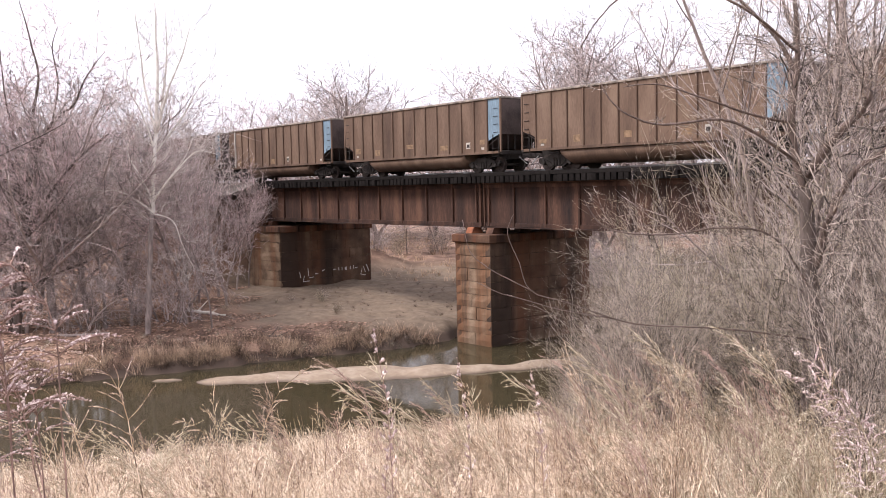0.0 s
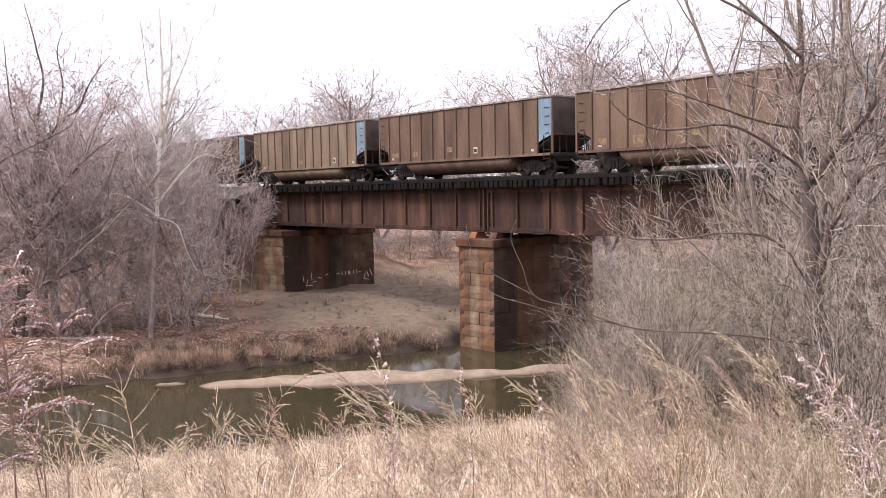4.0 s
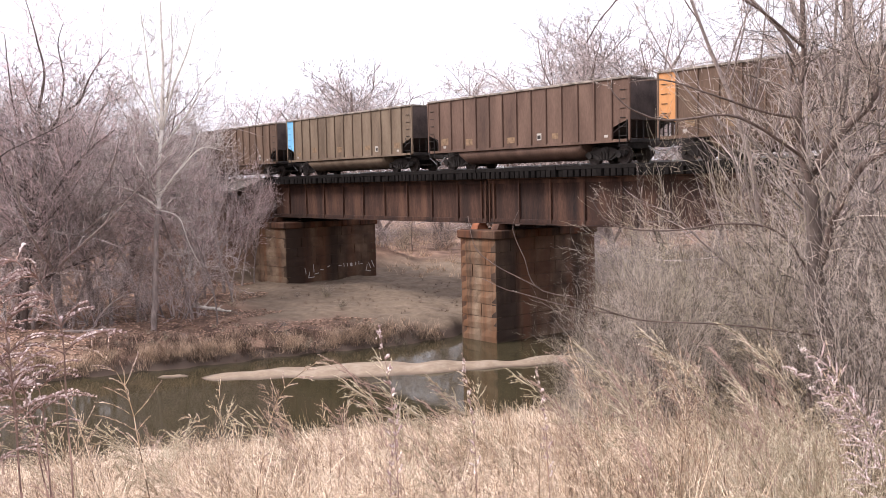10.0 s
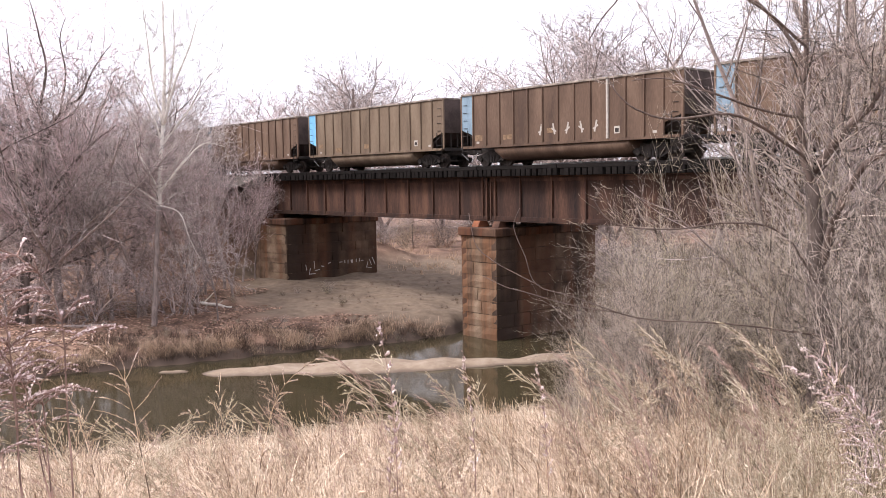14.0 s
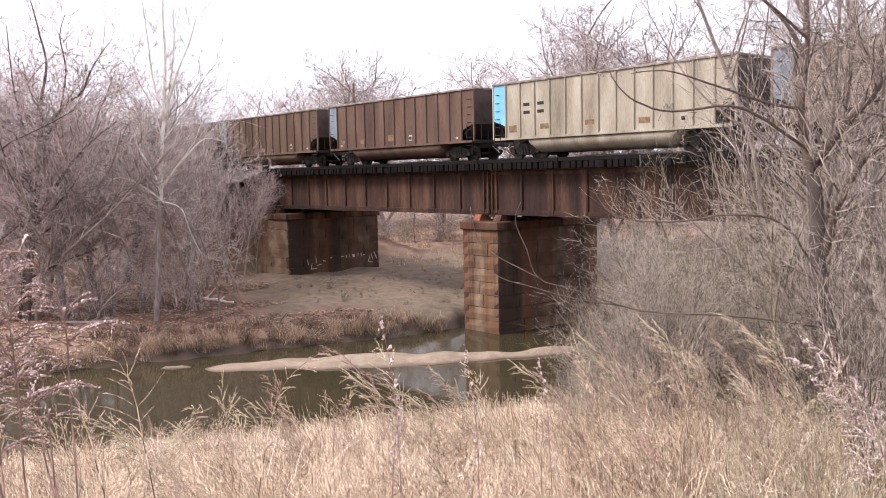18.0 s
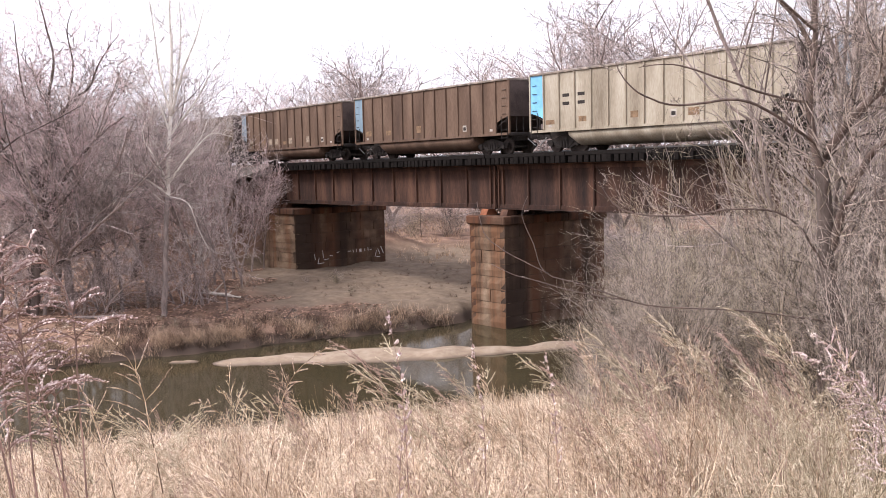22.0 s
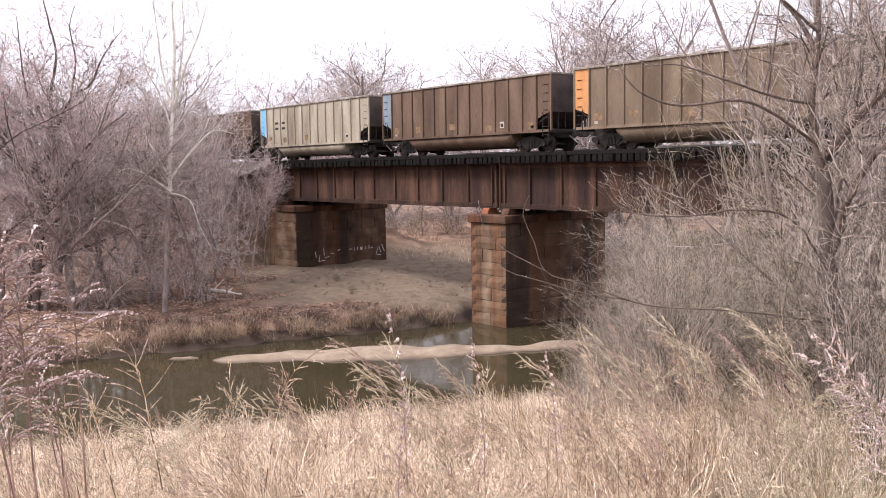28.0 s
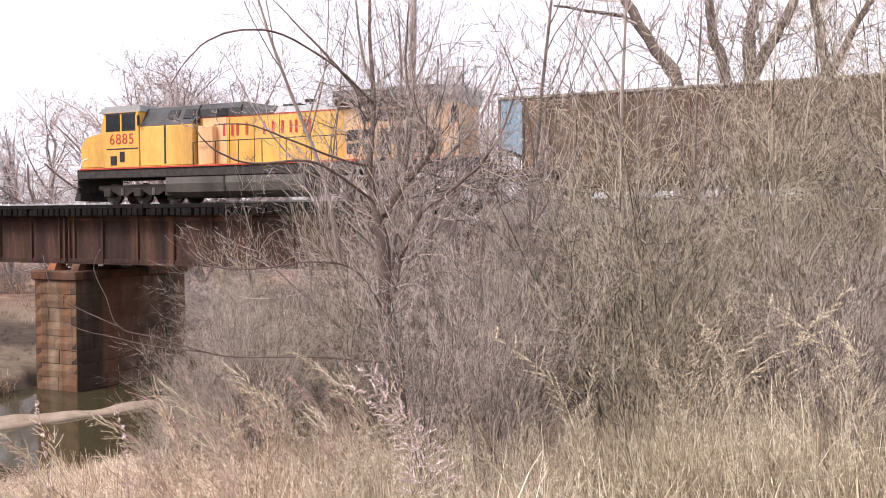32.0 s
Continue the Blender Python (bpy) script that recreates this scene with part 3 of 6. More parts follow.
def make_rails():
    prof = [(-0.07, -0.17), (0.07, -0.17), (0.07, -0.15), (0.012, -0.135), (0.012, -0.05), (0.036, -0.038), (0.036, -0.004), (0.03, 0.0), (-0.03, 0.0), (-0.036, -0.004), (-0.036, -0.038), (-0.012, -0.05), (-0.012, -0.135), (-0.07, -0.15)]
    track = thing("railway_track", "worn steel rails of a railway line", "track", kind="structure")
    for y in (TRACK_Y - 0.72, TRACK_Y + 0.72):
        part("rail", prism([(y + p, q) for p, q in prof], "x", -700, 700), RAIL, track)
    for a, b in ((-700, WEST_X - 0.4), (EAST_X + 0.4, 700)):
        part("ballast", prism([(-2.6, -0.95), (7.6, -0.95), (6.0, -0.19), (-0.4, -0.19)], "x", a, b), BALLAST, track, "crushed grey stone ballast")
    for x0, x1, y0, y1, z0, name in ((WEST_X - 3.6, WEST_X - 0.12, -0.3, 7.2, -3.28, "west"), (EAST_X + 0.12, EAST_X + 2.0, -1.6, 8.6, -10.5, "east")):
        wall = thing("abutment", "rough stone abutment at the end of the bridge", "abutment", group="abutments")
        part("backwall", box(x0, x1, y0, y1, z0, -0.62, 0.05), SHADESTONE, wall)
        if name == "east":
            part("bearing_seat", box(x0 - 1.3, x0, y0, y1, z0, -3.285, 0.05), SHADESTONE, wall)


make_rails()

# ---- the coal train ----
CAR, BODY, SIDE_Y = 16.18, 14.58, 1.6
BROWN = material("coal_dusted_brown_paint", [(0.25, (0.066, 0.039, 0.026)), (0.5, (0.12, 0.074, 0.049)), (0.75, (0.185, 0.122, 0.083))], rough=0.75, size=(1, 1, 0.22), scale=1.1, fine=16, bump=0.05, vary=0.18)
REDBROWN = material("red_brown_paint", [(0.25, (0.065, 0.037, 0.026)), (0.5, (0.115, 0.067, 0.047)), (0.75, (0.175, 0.108, 0.076))], rough=0.75, size=(1, 1, 0.22), scale=1.1, fine=16, bump=0.05, vary=0.15)
TAN = material("dusty_tan_paint", [(0.25, (0.1, 0.068, 0.044)), (0.5, (0.165, 0.117, 0.078)), (0.75, (0.235, 0.175, 0.12))], rough=0.75, size=(1, 1, 0.22), scale=1.1, fine=16, bump=0.05, vary=0.15)
BEIGE = material("bare_aluminium_dusty", [(0.25, (0.2, 0.162, 0.115)), (0.5, (0.35, 0.3, 0.225)), (0.75, (0.5, 0.45, 0.36))], rough=0.6, size=(1, 1, 0.22), scale=1.1, fine=16, bump=0.05, metal=0.15)
# dimmed brown: the shade on the wagon ends is put into this colour
SHADED_END = material("coal_black_end", three((0.075, 0.055, 0.048)), rough=0.85, scale=1.2, fine=14, bump=0.05)
SOOT = material("greasy_black_steel", three((0.04, 0.033, 0.029)), rough=0.8, scale=5, fine=40, bump=0.1)
SIDEFRAME = material("dusty_cast_steel", three((0.0315, 0.0255, 0.0218)), rough=0.85, scale=5, fine=40, bump=0.1)
WHEEL = material("wheel_steel", three((0.07, 0.054, 0.045)), rough=0.6, metal=0.4, scale=8, bump=0.05)
CHORD = material("scuffed_pale_rim", three((0.22, 0.185, 0.15), 0.35, 1.9), rough=0.7, scale=3, fine=20, bump=0.05)
BLUE = material("faded_blue_panel", three((0.2, 0.28, 0.34), 0.7, 1.2), rough=0.7, size=(1, 1, 0.3), scale=1.5, fine=15, bump=0.03)
SKYBLUE = material("bright_blue_panel", three((0.2, 0.5, 0.78), 0.85, 1.1), rough=0.6, scale=1.5, fine=15, bump=0.03)
GREYBLUE = material("dull_blue_panel", three((0.2, 0.24, 0.275), 0.7, 1.2), rough=0.7, size=(1, 1, 0.3), scale=1.5, fine=15, bump=0.03)
ORANGE = material("orange_panel", three((0.52, 0.24, 0.09), 0.8, 1.15), rough=0.7, size=(1, 1, 0.3), scale=1.5, fine=15, bump=0.03)
OCHRE = material("old_ochre_stencil", three((0.2, 0.128, 0.074), 0.6, 1.35), rough=0.8, scale=5, fine=30, bump=0)
SMEAR = material("thin_white_overpaint", three((0.3, 0.24, 0.18), 0.4, 1.5), rough=0.85, scale=6, fine=40, bump=0)
CHALK = material("grubby_white_stencil", three((0.42, 0.38, 0.33), 0.7, 1.2), rough=0.8, scale=7, fine=40, bump=0)


def as_mesh(bm, name, mat):
    me = bpy.data.meshes.new(name)
    bm.to_mesh(me)
    bm.free()
    me.materials.append(mat)
    return me


def wheelset_mesh():
    bm = bmesh.new()
    for s in (-1, 1):
        disc_y(0, 0, s * 0.66, s * 0.80, 0.42, 20, bm)
        disc_y(0, 0, s * 0.64, s * 0.67, 0.45, 20, bm)
        disc_y(0, 0, s * 0.80, s * 0.83, 0.16, 12, bm)
    disc_y(0, 0, -1.1, 1.1, 0.075, 8, bm)
    return as_mesh(bm, "wheelset", WHEEL)


def truck_frame_mesh():
    """Cast side frame of a three-piece truck, near y = 0."""
    out = [(-1.25, 0.5), (-1.2, 0.62), (-0.75, 0.66), (-0.35, 0.8), (0.35, 0.8), (0.75, 0.66), (1.2, 0.62), (1.25, 0.5), (1.15, 0.36), (0.72, 0.36), (0.42, 0.2), (-0.42, 0.2), (-0.72, 0.36), (-1.15, 0.36)]
    bm = prism(out, "y", -0.09, 0.09)
    for s in (-1, 1):
        disc_y(s * 0.89, 0.43, -0.17, 0.0, 0.14, 12, bm)
        prism([(s * 0.3, 0.25), (s * 0.62, 0.45), (s * 0.62, 0.52), (s * 0.3, 0.34)], "y", -0.13, -0.09, bm)
    for x in (-0.2, 0, 0.2):
        rod((x, -0.11, 0.26), (x, -0.11, 0.62), 0.075, 8, bm)
    return as_mesh(bm, "side_frame", SIDEFRAME)


WHEELSET, TRUCK_FRAME = wheelset_mesh(), truck_frame_mesh()
BOLSTER = as_mesh(box(-0.2, 0.2, -1.15, 1.15, 0.5, 0.85, 0.04), "bolster", SOOT)


def add_truck(car, x):
    truck = part("truck", BOLSTER, None, car, "black cast steel wheel truck", pose(x, 0, 0))
    for s in (-1, 1):
        part("side_frame", TRUCK_FRAME, None, truck, m=pose(0, s * 1.02, 0, 0, 0, 0 if s < 0 else 180))
    for dx in (-0.89, 0.89):
        part("wheelset", WHEELSET, None, truck, m=pose(dx, 0, 0.42))
    return truck


def make_coal_car():
    """One bathtub gondola, its middle over x = 0 and the rail at z = 0."""
    car = thing("coal_car", "brown coal hopper wagon", "rail wagon", group="coal wagons of the train")
    h, inner, lo, hi = BODY / 2, 6.3, 1.07, 3.97
    post = as_mesh(prism([(-0.045, 0), (0.045, 0), (0.03, -0.075), (-0.03, -0.075)], "z", lo + 0.04, hi - 0.12), "side_post", BROWN)
    rung = as_mesh(rod((-0.15, 0, 0), (0.15, 0, 0), 0.014, 6, box(-0.15, -0.13, -0.03, 0.03, -0.01, 0.01)), "grab_rung", SIDEFRAME)
    for s in (-1, 1):
        y = s * SIDE_Y
        part("side_wall", box(-inner, inner, y - 0.02, y + 0.02, lo, hi - 0.1), BROWN, car)
        part("side_sill", box(-h + 0.1, h - 0.1, y - 0.06, y + 0.06, lo - 0.08, lo + 0.06, 0.01), BROWN, car)
        part("top_chord", box(-h, h, y - 0.09, y + 0.07, hi - 0.11, hi, 0.02), CHORD, car, "scuffed pale top rim")
        for i in range(13):
            part("side_post", post, None, car, m=pose(-6.3 + i * 12.6 / 12, y + s * 0.015, 0, 0, 0, 0 if s < 0 else 180))
        for e in (-1, 1):
            name = "tail_panel" if e < 0 else "end_panel"
            panel = prism([(e * inner, hi - 0.1), (e * h, hi - 0.1), (e * h, 2.02), (e * (inner + 0.35), 1.82), (e * inner, 1.66)], "y", y - 0.018, y + 0.018)
            part(name, panel, BROWN, car)
            part("corner_post", box(e * h - 0.05, e * h + 0.05, y - 0.05, y + 0.05, lo, hi - 0.1, 0.008), BROWN, car)
            lad = bmesh.new()
            for x in (e * (h - 0.1), e * (h - 0.55)):
                rod((x, y + s * 0.07, lo - 0.3), (x, y + s * 0.07, 2.0), 0.018, 6, lad)
            for z in (0.85, 1.27, 1.69):
                rod((e * (h - 0.08), y + s * 0.07, z), (e * (h - 0.57), y + s * 0.07, z), 0.014, 6, lad)
            part("ladder", lad, SIDEFRAME, car)
            for z in (2.11, 2.53, 2.95, 3.37):
                part("grab_rung", rung, None, car, m=pose(e * (h - 0.35), y + s * 0.045, z))
        belly = [(s * 1.5, 1.0), (s * 1.56, 0.85), (s * 1.48, 0.62), (s * 1.3, 0.42), (s * 1.05, 0.31), (s * 0.7, 0.28), (s * 0.42, 0.36), (s * 0.3, 1.0)]
        tub = bmesh.new()
        ends = [(-4.75, 0.55), (-4.35, 1.0), (3.95, 1.0), (4.35, 0.55)]
        rings = [[tub.verts.new((x, p, 1.0 - (1.0 - q) * k)) for p, q in belly] for x, k in ends]
        for a, b in zip(rings[:-1], rings[1:]):
            for i in range(len(belly)):
                f = tub.faces.new((a[i], b[i], b[(i + 1) % len(belly)], a[(i + 1) % len(belly)]))
                f.smooth = True
        tub.faces.new(rings[0])
        tub.faces.new(rings[-1][::-1])
        bmesh.ops.recalc_face_normals(tub, faces=tub.faces)
        part("belly_tub", tub, BROWN, car)
    for e in (-1, 1):
        # end and slope sheets get the brown with shade painted in
        part("end_wall", box(e * h - 0.03, e * h + 0.03, -1.55, 1.55, 2.0, hi - 0.05), SHADED_END, car, "dark brown end sheet with shade in its colour")
        part("slope_sheet", prism([(e * h, 2.05), (e * h, 1.99), (e * 6.0, 1.3), (e * 6.0, 1.36)], "y", -1.5, 1.5), SHADED_END, car)
        part("end_chord", box(e * h - 0.07, e * h + 0.07, -1.6, 1.6, hi - 0.1, hi + 0.0, 0.01), CHORD, car)
        part("end_beam", box(e * h - 0.16, e * h + 0.02, -1.55, 1.55, 0.95, 1.14, 0.02), SOOT, car)
        brace = bmesh.new()
        for y in (-1.0, -0.5, 0.5, 1.0):
            rod((e * (h - 0.08), y, 1.1), (e * (h - 0.08), y, 2.05), 0.035, 6, brace)
        part("end_brace", brace, SOOT, car)
        coup = box(e * h, e * (h + 0.62), -0.11, 0.11, 0.76, 1.0, 0.03)
        box(e * (h + 0.5), e * (h + 0.82), -0.16, 0.16, 0.72, 1.04, 0.04, coup)
        part("coupler", coup, SOOT, car)
        part("air_hose", rod((e * (h + 0.1), -0.35, 0.8), (e * (h + 0.62), -0.3, 0.42), 0.03, 6), CURB, car, "pale air hose")
    part("centre_sill", box(-h, h, -0.22, 0.22, 0.72, 1.06, 0.02), SOOT, car)
    part("floor_sheet", box(-6.2, 6.2, -1.55, 1.55, 1.02, 1.09), SOOT, car)
    part("coal_load", coal_heap(), SOOT, car, "black coal load")
    for x in (-5.4, 5.4):
        add_truck(car, x)
    return car


def coal_heap():
    rng = np.random.default_rng(5)
    bm = bmesh.new()
    n, k = 26, 8
    v = [[bm.verts.new((-6.9 + 13.8 * i / n, -1.5 + 3.0 * j / k, 3.35 + 0.4 * math.sin(math.pi * j / k) + rng.normal(0, 0.04))) for j in range(k + 1)] for i in range(n + 1)]
    for i in range(n):
        for j in range(k):
            bm.faces.new((v[i][j], v[i + 1][j], v[i + 1][j + 1], v[i][j + 1]))
    return bm


def recolour(car, prefix, mat):
    for ob in car.children:
        if ob.name.split(".")[0] in prefix:
            ob.material_slots[0].link = "OBJECT"
            ob.material_slots[0].material = mat


TWO_TONE = ("side_wall", "side_sill", "side_post", "tail_panel", "end_panel", "corner_post", "belly_tub")
# wagon number from the one that heads over the bridge at six seconds: body, rear panel, front panel
LOOKS = {
    -9: (BROWN, None, BLUE), -8: (BROWN, None, BLUE), -7: (BROWN, None, BLUE), -6: (BROWN, None, BLUE), -5: (BROWN, None, GREYBLUE), -4: (BROWN, None, BLUE), -3: (BROWN, None, BLUE), -2: (TAN, None, BLUE), -1: (BROWN, None, BLUE),
    0: (BROWN, None, BLUE), 1: (BROWN, None, BLUE), 2: (BROWN, ORANGE, None), 3: (REDBROWN, None, None), 4: (TAN, SKYBLUE, None), 5: (BROWN, GREYBLUE, None), 6: (BROWN, BLUE, None), 7: (BROWN, BLUE, None), 8: (TAN, SKYBLUE, None),
    9: (BROWN, BLUE, None), 10: (TAN, GREYBLUE, None), 11: (BEIGE, SKYBLUE, None), 12: (REDBROWN, GREYBLUE, None), 13: (BROWN, BLUE, None), 14: (BROWN, GREYBLUE, None), 15: (BEIGE, SKYBLUE, None), 16: (BROWN, BLUE, None),
    17: (BROWN, GREYBLUE, None), 18: (TAN, BLUE, None), 19: (TAN, SKYBLUE, None), 20: (BROWN, SKYBLUE, None), 21: (TAN, ORANGE, None), 22: (BROWN, GREYBLUE, None), 23: (BEIGE, SKYBLUE, None), 24: (BROWN, BLUE, None)}
WORDS = {BROWN: "rusty brown", REDBROWN: "dark red-brown", TAN: "dusty tan-brown", BEIGE: "pale beige bare-metal"}
PANEL_WORDS = {BLUE: "faded blue", SKYBLUE: "bright blue", GREYBLUE: "dull grey-blue", ORANGE: "orange"}
TRAIN = {}


def along(t):
    """How far the train has come, in wagon lengths, since six seconds."""
    s = t - 6.0
    return -0.000506 * s * s + 1.04924 * s - 0.007


def stencils(car, k):
    """Small painted marks low on the side; the unreadable ones are plain patches."""
    rng = np.random.default_rng(100 + k)
    y = -SIDE_Y - 0.024

    def patch(x, z, w, h, mat, label=""):
        part("stencil", box(x - w / 2, x + w / 2, y - 0.002, y, z - h / 2, z + h / 2), mat, car, label)
    for i in range(int(rng.integers(3, 6))):
        slot = (0, 2, 5, 8, 11, 6)[i]
        patch(-5.77 + slot * 1.05 + rng.normal(0, 0.06), 1.55 + rng.normal(0, 0.08), rng.uniform(0.4, 0.65), rng.uniform(0.22, 0.4), OCHRE, "faded ochre patch")
    mark = -5.77 + 1.05 * (7, 9, 10)[k % 3]
    patch(mark, 1.5, 0.32, 0.34, CHALK, "square white stencil")
    box_y = y - 0.004
    part("stencil", box(mark - 0.11, mark + 0.11, box_y - 0.002, box_y, 1.39, 1.57), SIDEFRAME, car)
    for x in (-5.85, 5.9):
        patch(x + rng.normal(0, 0.05), 1.3, 0.22, 0.12, CHALK)
    if k in (17, 18, 19):
        for slot in (0, 3, 4, 6, 8):
            patch(-5.77 + slot * 1.05 + rng.normal(0, 0.1), 1.6, 0.5, 0.42, SMEAR, "overpainted white patch")
    if k in (-6, 0, -1, 10, 14, 20, 7):
        x = {-6: -6.3, 0: -3.15, -1: -4.2, 10: 3.15, 14: -2.1, 20: 4.2, 7: 3.15}[k]
        part("white_post", prism([(x - 0.06, y + 0.005), (x + 0.06, y + 0.005), (x + 0.05, y - 0.085), (x - 0.05, y - 0.085)], "z", 1.12, 3.84), CHALK, car, "post with pale scraped paint")
    if k == 7:
        for i, x in enumerate((-1.2, -0.3, 0.6, 1.5, 2.4)):
            part("paint_mark", box(-0.05, 0.05, -0.002, 0, -0.28, 0.28), CHALK, car, "white spray-paint stroke", pose(x, y - 0.003, 1.75, 0, 14 * (-1) ** i, 0))
            part("paint_mark", box(-0.18, 0.18, -0.002, 0, -0.04, 0.04), CHALK, car, "white spray-paint stroke", pose(x, y - 0.006, 1.7, 0, -30 * (-1) ** i, 0))
    if k in (11, 15, 23):
        for x in (-4.8, -3.8):
            for z in (2.75, 2.35):
                patch(x, z, 0.45, 0.16, SIDEFRAME)


def make_train():
    first = make_coal_car()
    home = pose(0, TRACK_Y, 0)
    for k, (body, rear, front) in LOOKS.items():
        car = copy_thing(first, home)
        if body is not BROWN:
            recolour(car, TWO_TONE, body)
        if rear:
            recolour(car, ("tail_panel",), rear)
        if front:
            recolour(car, ("end_panel",), front)
        words = [PANEL_WORDS[p] for p in (rear, front) if p]
        tagged(car, WORDS[body] + " ribbed coal wagon " + ("with a " + words[0] + " end panel" if words else "with plain dark ends") + "")
        stencils(car, k)
        TRAIN[k] = car
    for ob in (*first.children_recursive, first):
        bpy.data.objects.remove(ob)


make_train()
# ---- the locomotive at the tail ----
YELLOW = material("armour_yellow_paint", [(0.25, (0.36, 0.19, 0.045)), (0.5, (0.58, 0.315, 0.055)), (0.75, (0.7, 0.41, 0.09))], rough=0.6, size=(1, 1, 0.2), scale=0.8, fine=12, bump=0.02, spec=0.5)
FADED = material("sun_faded_yellow_paint", [(0.25, (0.5, 0.27, 0.13)), (0.5, (0.66, 0.4, 0.2)), (0.75, (0.76, 0.5, 0.3))], rough=0.6, size=(1, 1, 0.2), scale=1.2, fine=12, bump=0.02)
LOCOGREY = material("locomotive_grey_paint", three((0.045, 0.042, 0.0408), 0.6, 1.4), rough=0.6, scale=1.2, fine=14, bump=0.03)
PALEGREY = material("pale_grey_roof_paint", three((0.3, 0.3, 0.29), 0.7, 1.2), rough=0.6, scale=1.2, fine=14, bump=0.03)
TANKGREY = material("dusty_tank_grey", three((0.0825, 0.0715, 0.0605), 0.6, 1.3), rough=0.75, size=(1, 1, 0.5), scale=1.2, fine=14, bump=0.03)
RED = material("red_lettering", three((0.4, 0.045, 0.03), 0.85, 1.15), rough=0.6, scale=3, bump=0)
BLACK = material("dark_grille", three((0.018, 0.016, 0.016)), rough=0.7, scale=6, bump=0.05)
STEELW = material("white_handrail_paint", three((0.75, 0.74, 0.7), 0.8, 1.1), rough=0.5, scale=4, bump=0)


def glass_material():
    m = bpy.data.materials.new("dark_window_glass")
    m.use_nodes = True
    b = m.node_tree.nodes["Principled BSDF"]
    b.inputs["Base Color"].default_value, b.inputs["Roughness"].default_value = (0.012, 0.016, 0.018, 1), 0.08
    return m


GLASS = glass_material()


def letters(text, size, mat, parent, m, name):
    """Lettering in the built-in font, as a thin mesh."""
    c = bpy.data.curves.new(name, "FONT")
    c.body, c.size, c.extrude, c.align_x = text, size, 0.004, "CENTER"
    tmp = new("tmp", c)
    me = bpy.data.meshes.new_from_object(tmp.evaluated_get(bpy.context.evaluated_depsgraph_get()))
    bpy.data.objects.remove(tmp)
    me.materials.clear()
    me.materials.append(mat)
    return part(name, me, None, parent, m=m)


def make_locomotive():
    """A six-axle diesel with its cab at the trailing end (-x)."""
    loco = thing("diesel_locomotive", "yellow and grey six-axle diesel locomotive pushing the coal train", "locomotive")
    part("frame", box(-10.6, 10.4, -1.5, 1.5, 1.28, 1.72, 0.03), SOOT, loco)
    part("walkway", box(-10.5, 10.3, -1.55, 1.55, 1.722, 1.8, 0.01), YELLOW, loco, "yellow walkway edge")
    part("sill_stripe", box(-10.4, 10.2, -1.562, -1.552, 1.72, 1.79), RED, loco, "thin red sill stripe")
    nose = prism([(-10.55, 1.802), (-10.6, 2.9), (-10.2, 3.35), (-8.82, 3.62), (-8.82, 1.802)], "y", -1.35, 1.35)
    bmesh.ops.bevel(nose, geom=nose.edges[:], offset=0.07, segments=2, affect="EDGES")
    part("nose", nose, YELLOW, loco)
    part("headlight", disc_y(0, 0, -0.16, 0.16, 0.14, 12), STEELW, loco, m=pose(-10.62, 0, 3.0, 0, 0, 90))
    cab = prism([(-8.8, 1.802), (-8.95, 3.75), (-8.7, 4.45), (-6.55, 4.45), (-6.55, 1.802)], "y", -1.56, 1.56)
    part("cab", cab, YELLOW, loco)
    roof = prism([(-9.15, 4.46), (-8.9, 4.68), (-8.4, 4.76), (-6.5, 4.76), (-6.5, 4.452)], "y", -1.5, 1.5)
    part("cab_roof", roof, PALEGREY, loco, "pale grey cab roof")
    for s in (-1, 1):
        part("side_window", box(-8.62, -7.72, s * 1.565 - 0.012, s * 1.565 + 0.012, 3.55, 4.36), GLASS, loco, "dark cab side window")
        part("side_window", box(-7.6, -6.75, s * 1.565 - 0.012, s * 1.565 + 0.012, 3.55, 4.36), GLASS, loco)
        part("window_frame", box(-8.7, -6.68, s * 1.57 - 0.008, s * 1.57 + 0.008, 4.36, 4.43), SOOT, loco)
        part("mirror", box(-6.5, -6.42, s * 1.66 - 0.06, s * 1.66 + 0.06, 3.75, 4.25, 0.01), SOOT, loco)
        part("windshield", prism([(-9.03, 3.72), (-8.78, 4.36), (-8.75, 4.36), (-9.0, 3.72)], "y", s * 0.25, s * 1.35), GLASS, loco)
        part("toolbox_lid", box(-8.6, -6.6, s * 1.567 - 0.006, s * 1.567 + 0.006, 2.66, 2.72), SOOT, loco)
        part("vent_hatch", box(-8.35, -7.95, s * 1.568 - 0.008, s * 1.568 + 0.008, 1.9, 2.35), SIDEFRAME, loco)
        part("vent_hatch", box(-7.75, -7.45, s * 1.568 - 0.008, s * 1.568 + 0.008, 2.05, 2.55), SIDEFRAME, loco)
    for i, digit in enumerate("6885"):
        letters(digit, 0.72, RED, loco, pose(-7.62 + (i - 1.5) * 0.41, -1.572, 2.92, 90, 0, 0), "fleet_digit")
    # electrical cabinet behind the cab
    part("cabinet", box(-6.54, -3.3, -1.52, 1.52, 1.802, 3.72, 0.05), YELLOW, loco)
    part("cabinet_top", prism([(-1.5, 3.722), (-1.25, 4.1), (-0.95, 4.62), (0.95, 4.62), (1.25, 4.1), (1.5, 3.722)], "x", -6.5, -3.3), LOCOGREY, loco, "dark grey upper body")
    part("cabinet_line", box(-5.0, -4.9, -1.54, -1.51, 1.9, 3.7), SOOT, loco)
    # long hood
    part("hood", prism([(-0.98, 1.802), (-0.98, 4.02), (0.98, 4.02), (0.98, 1.802)], "x", -3.28, 4.6), YELLOW, loco)
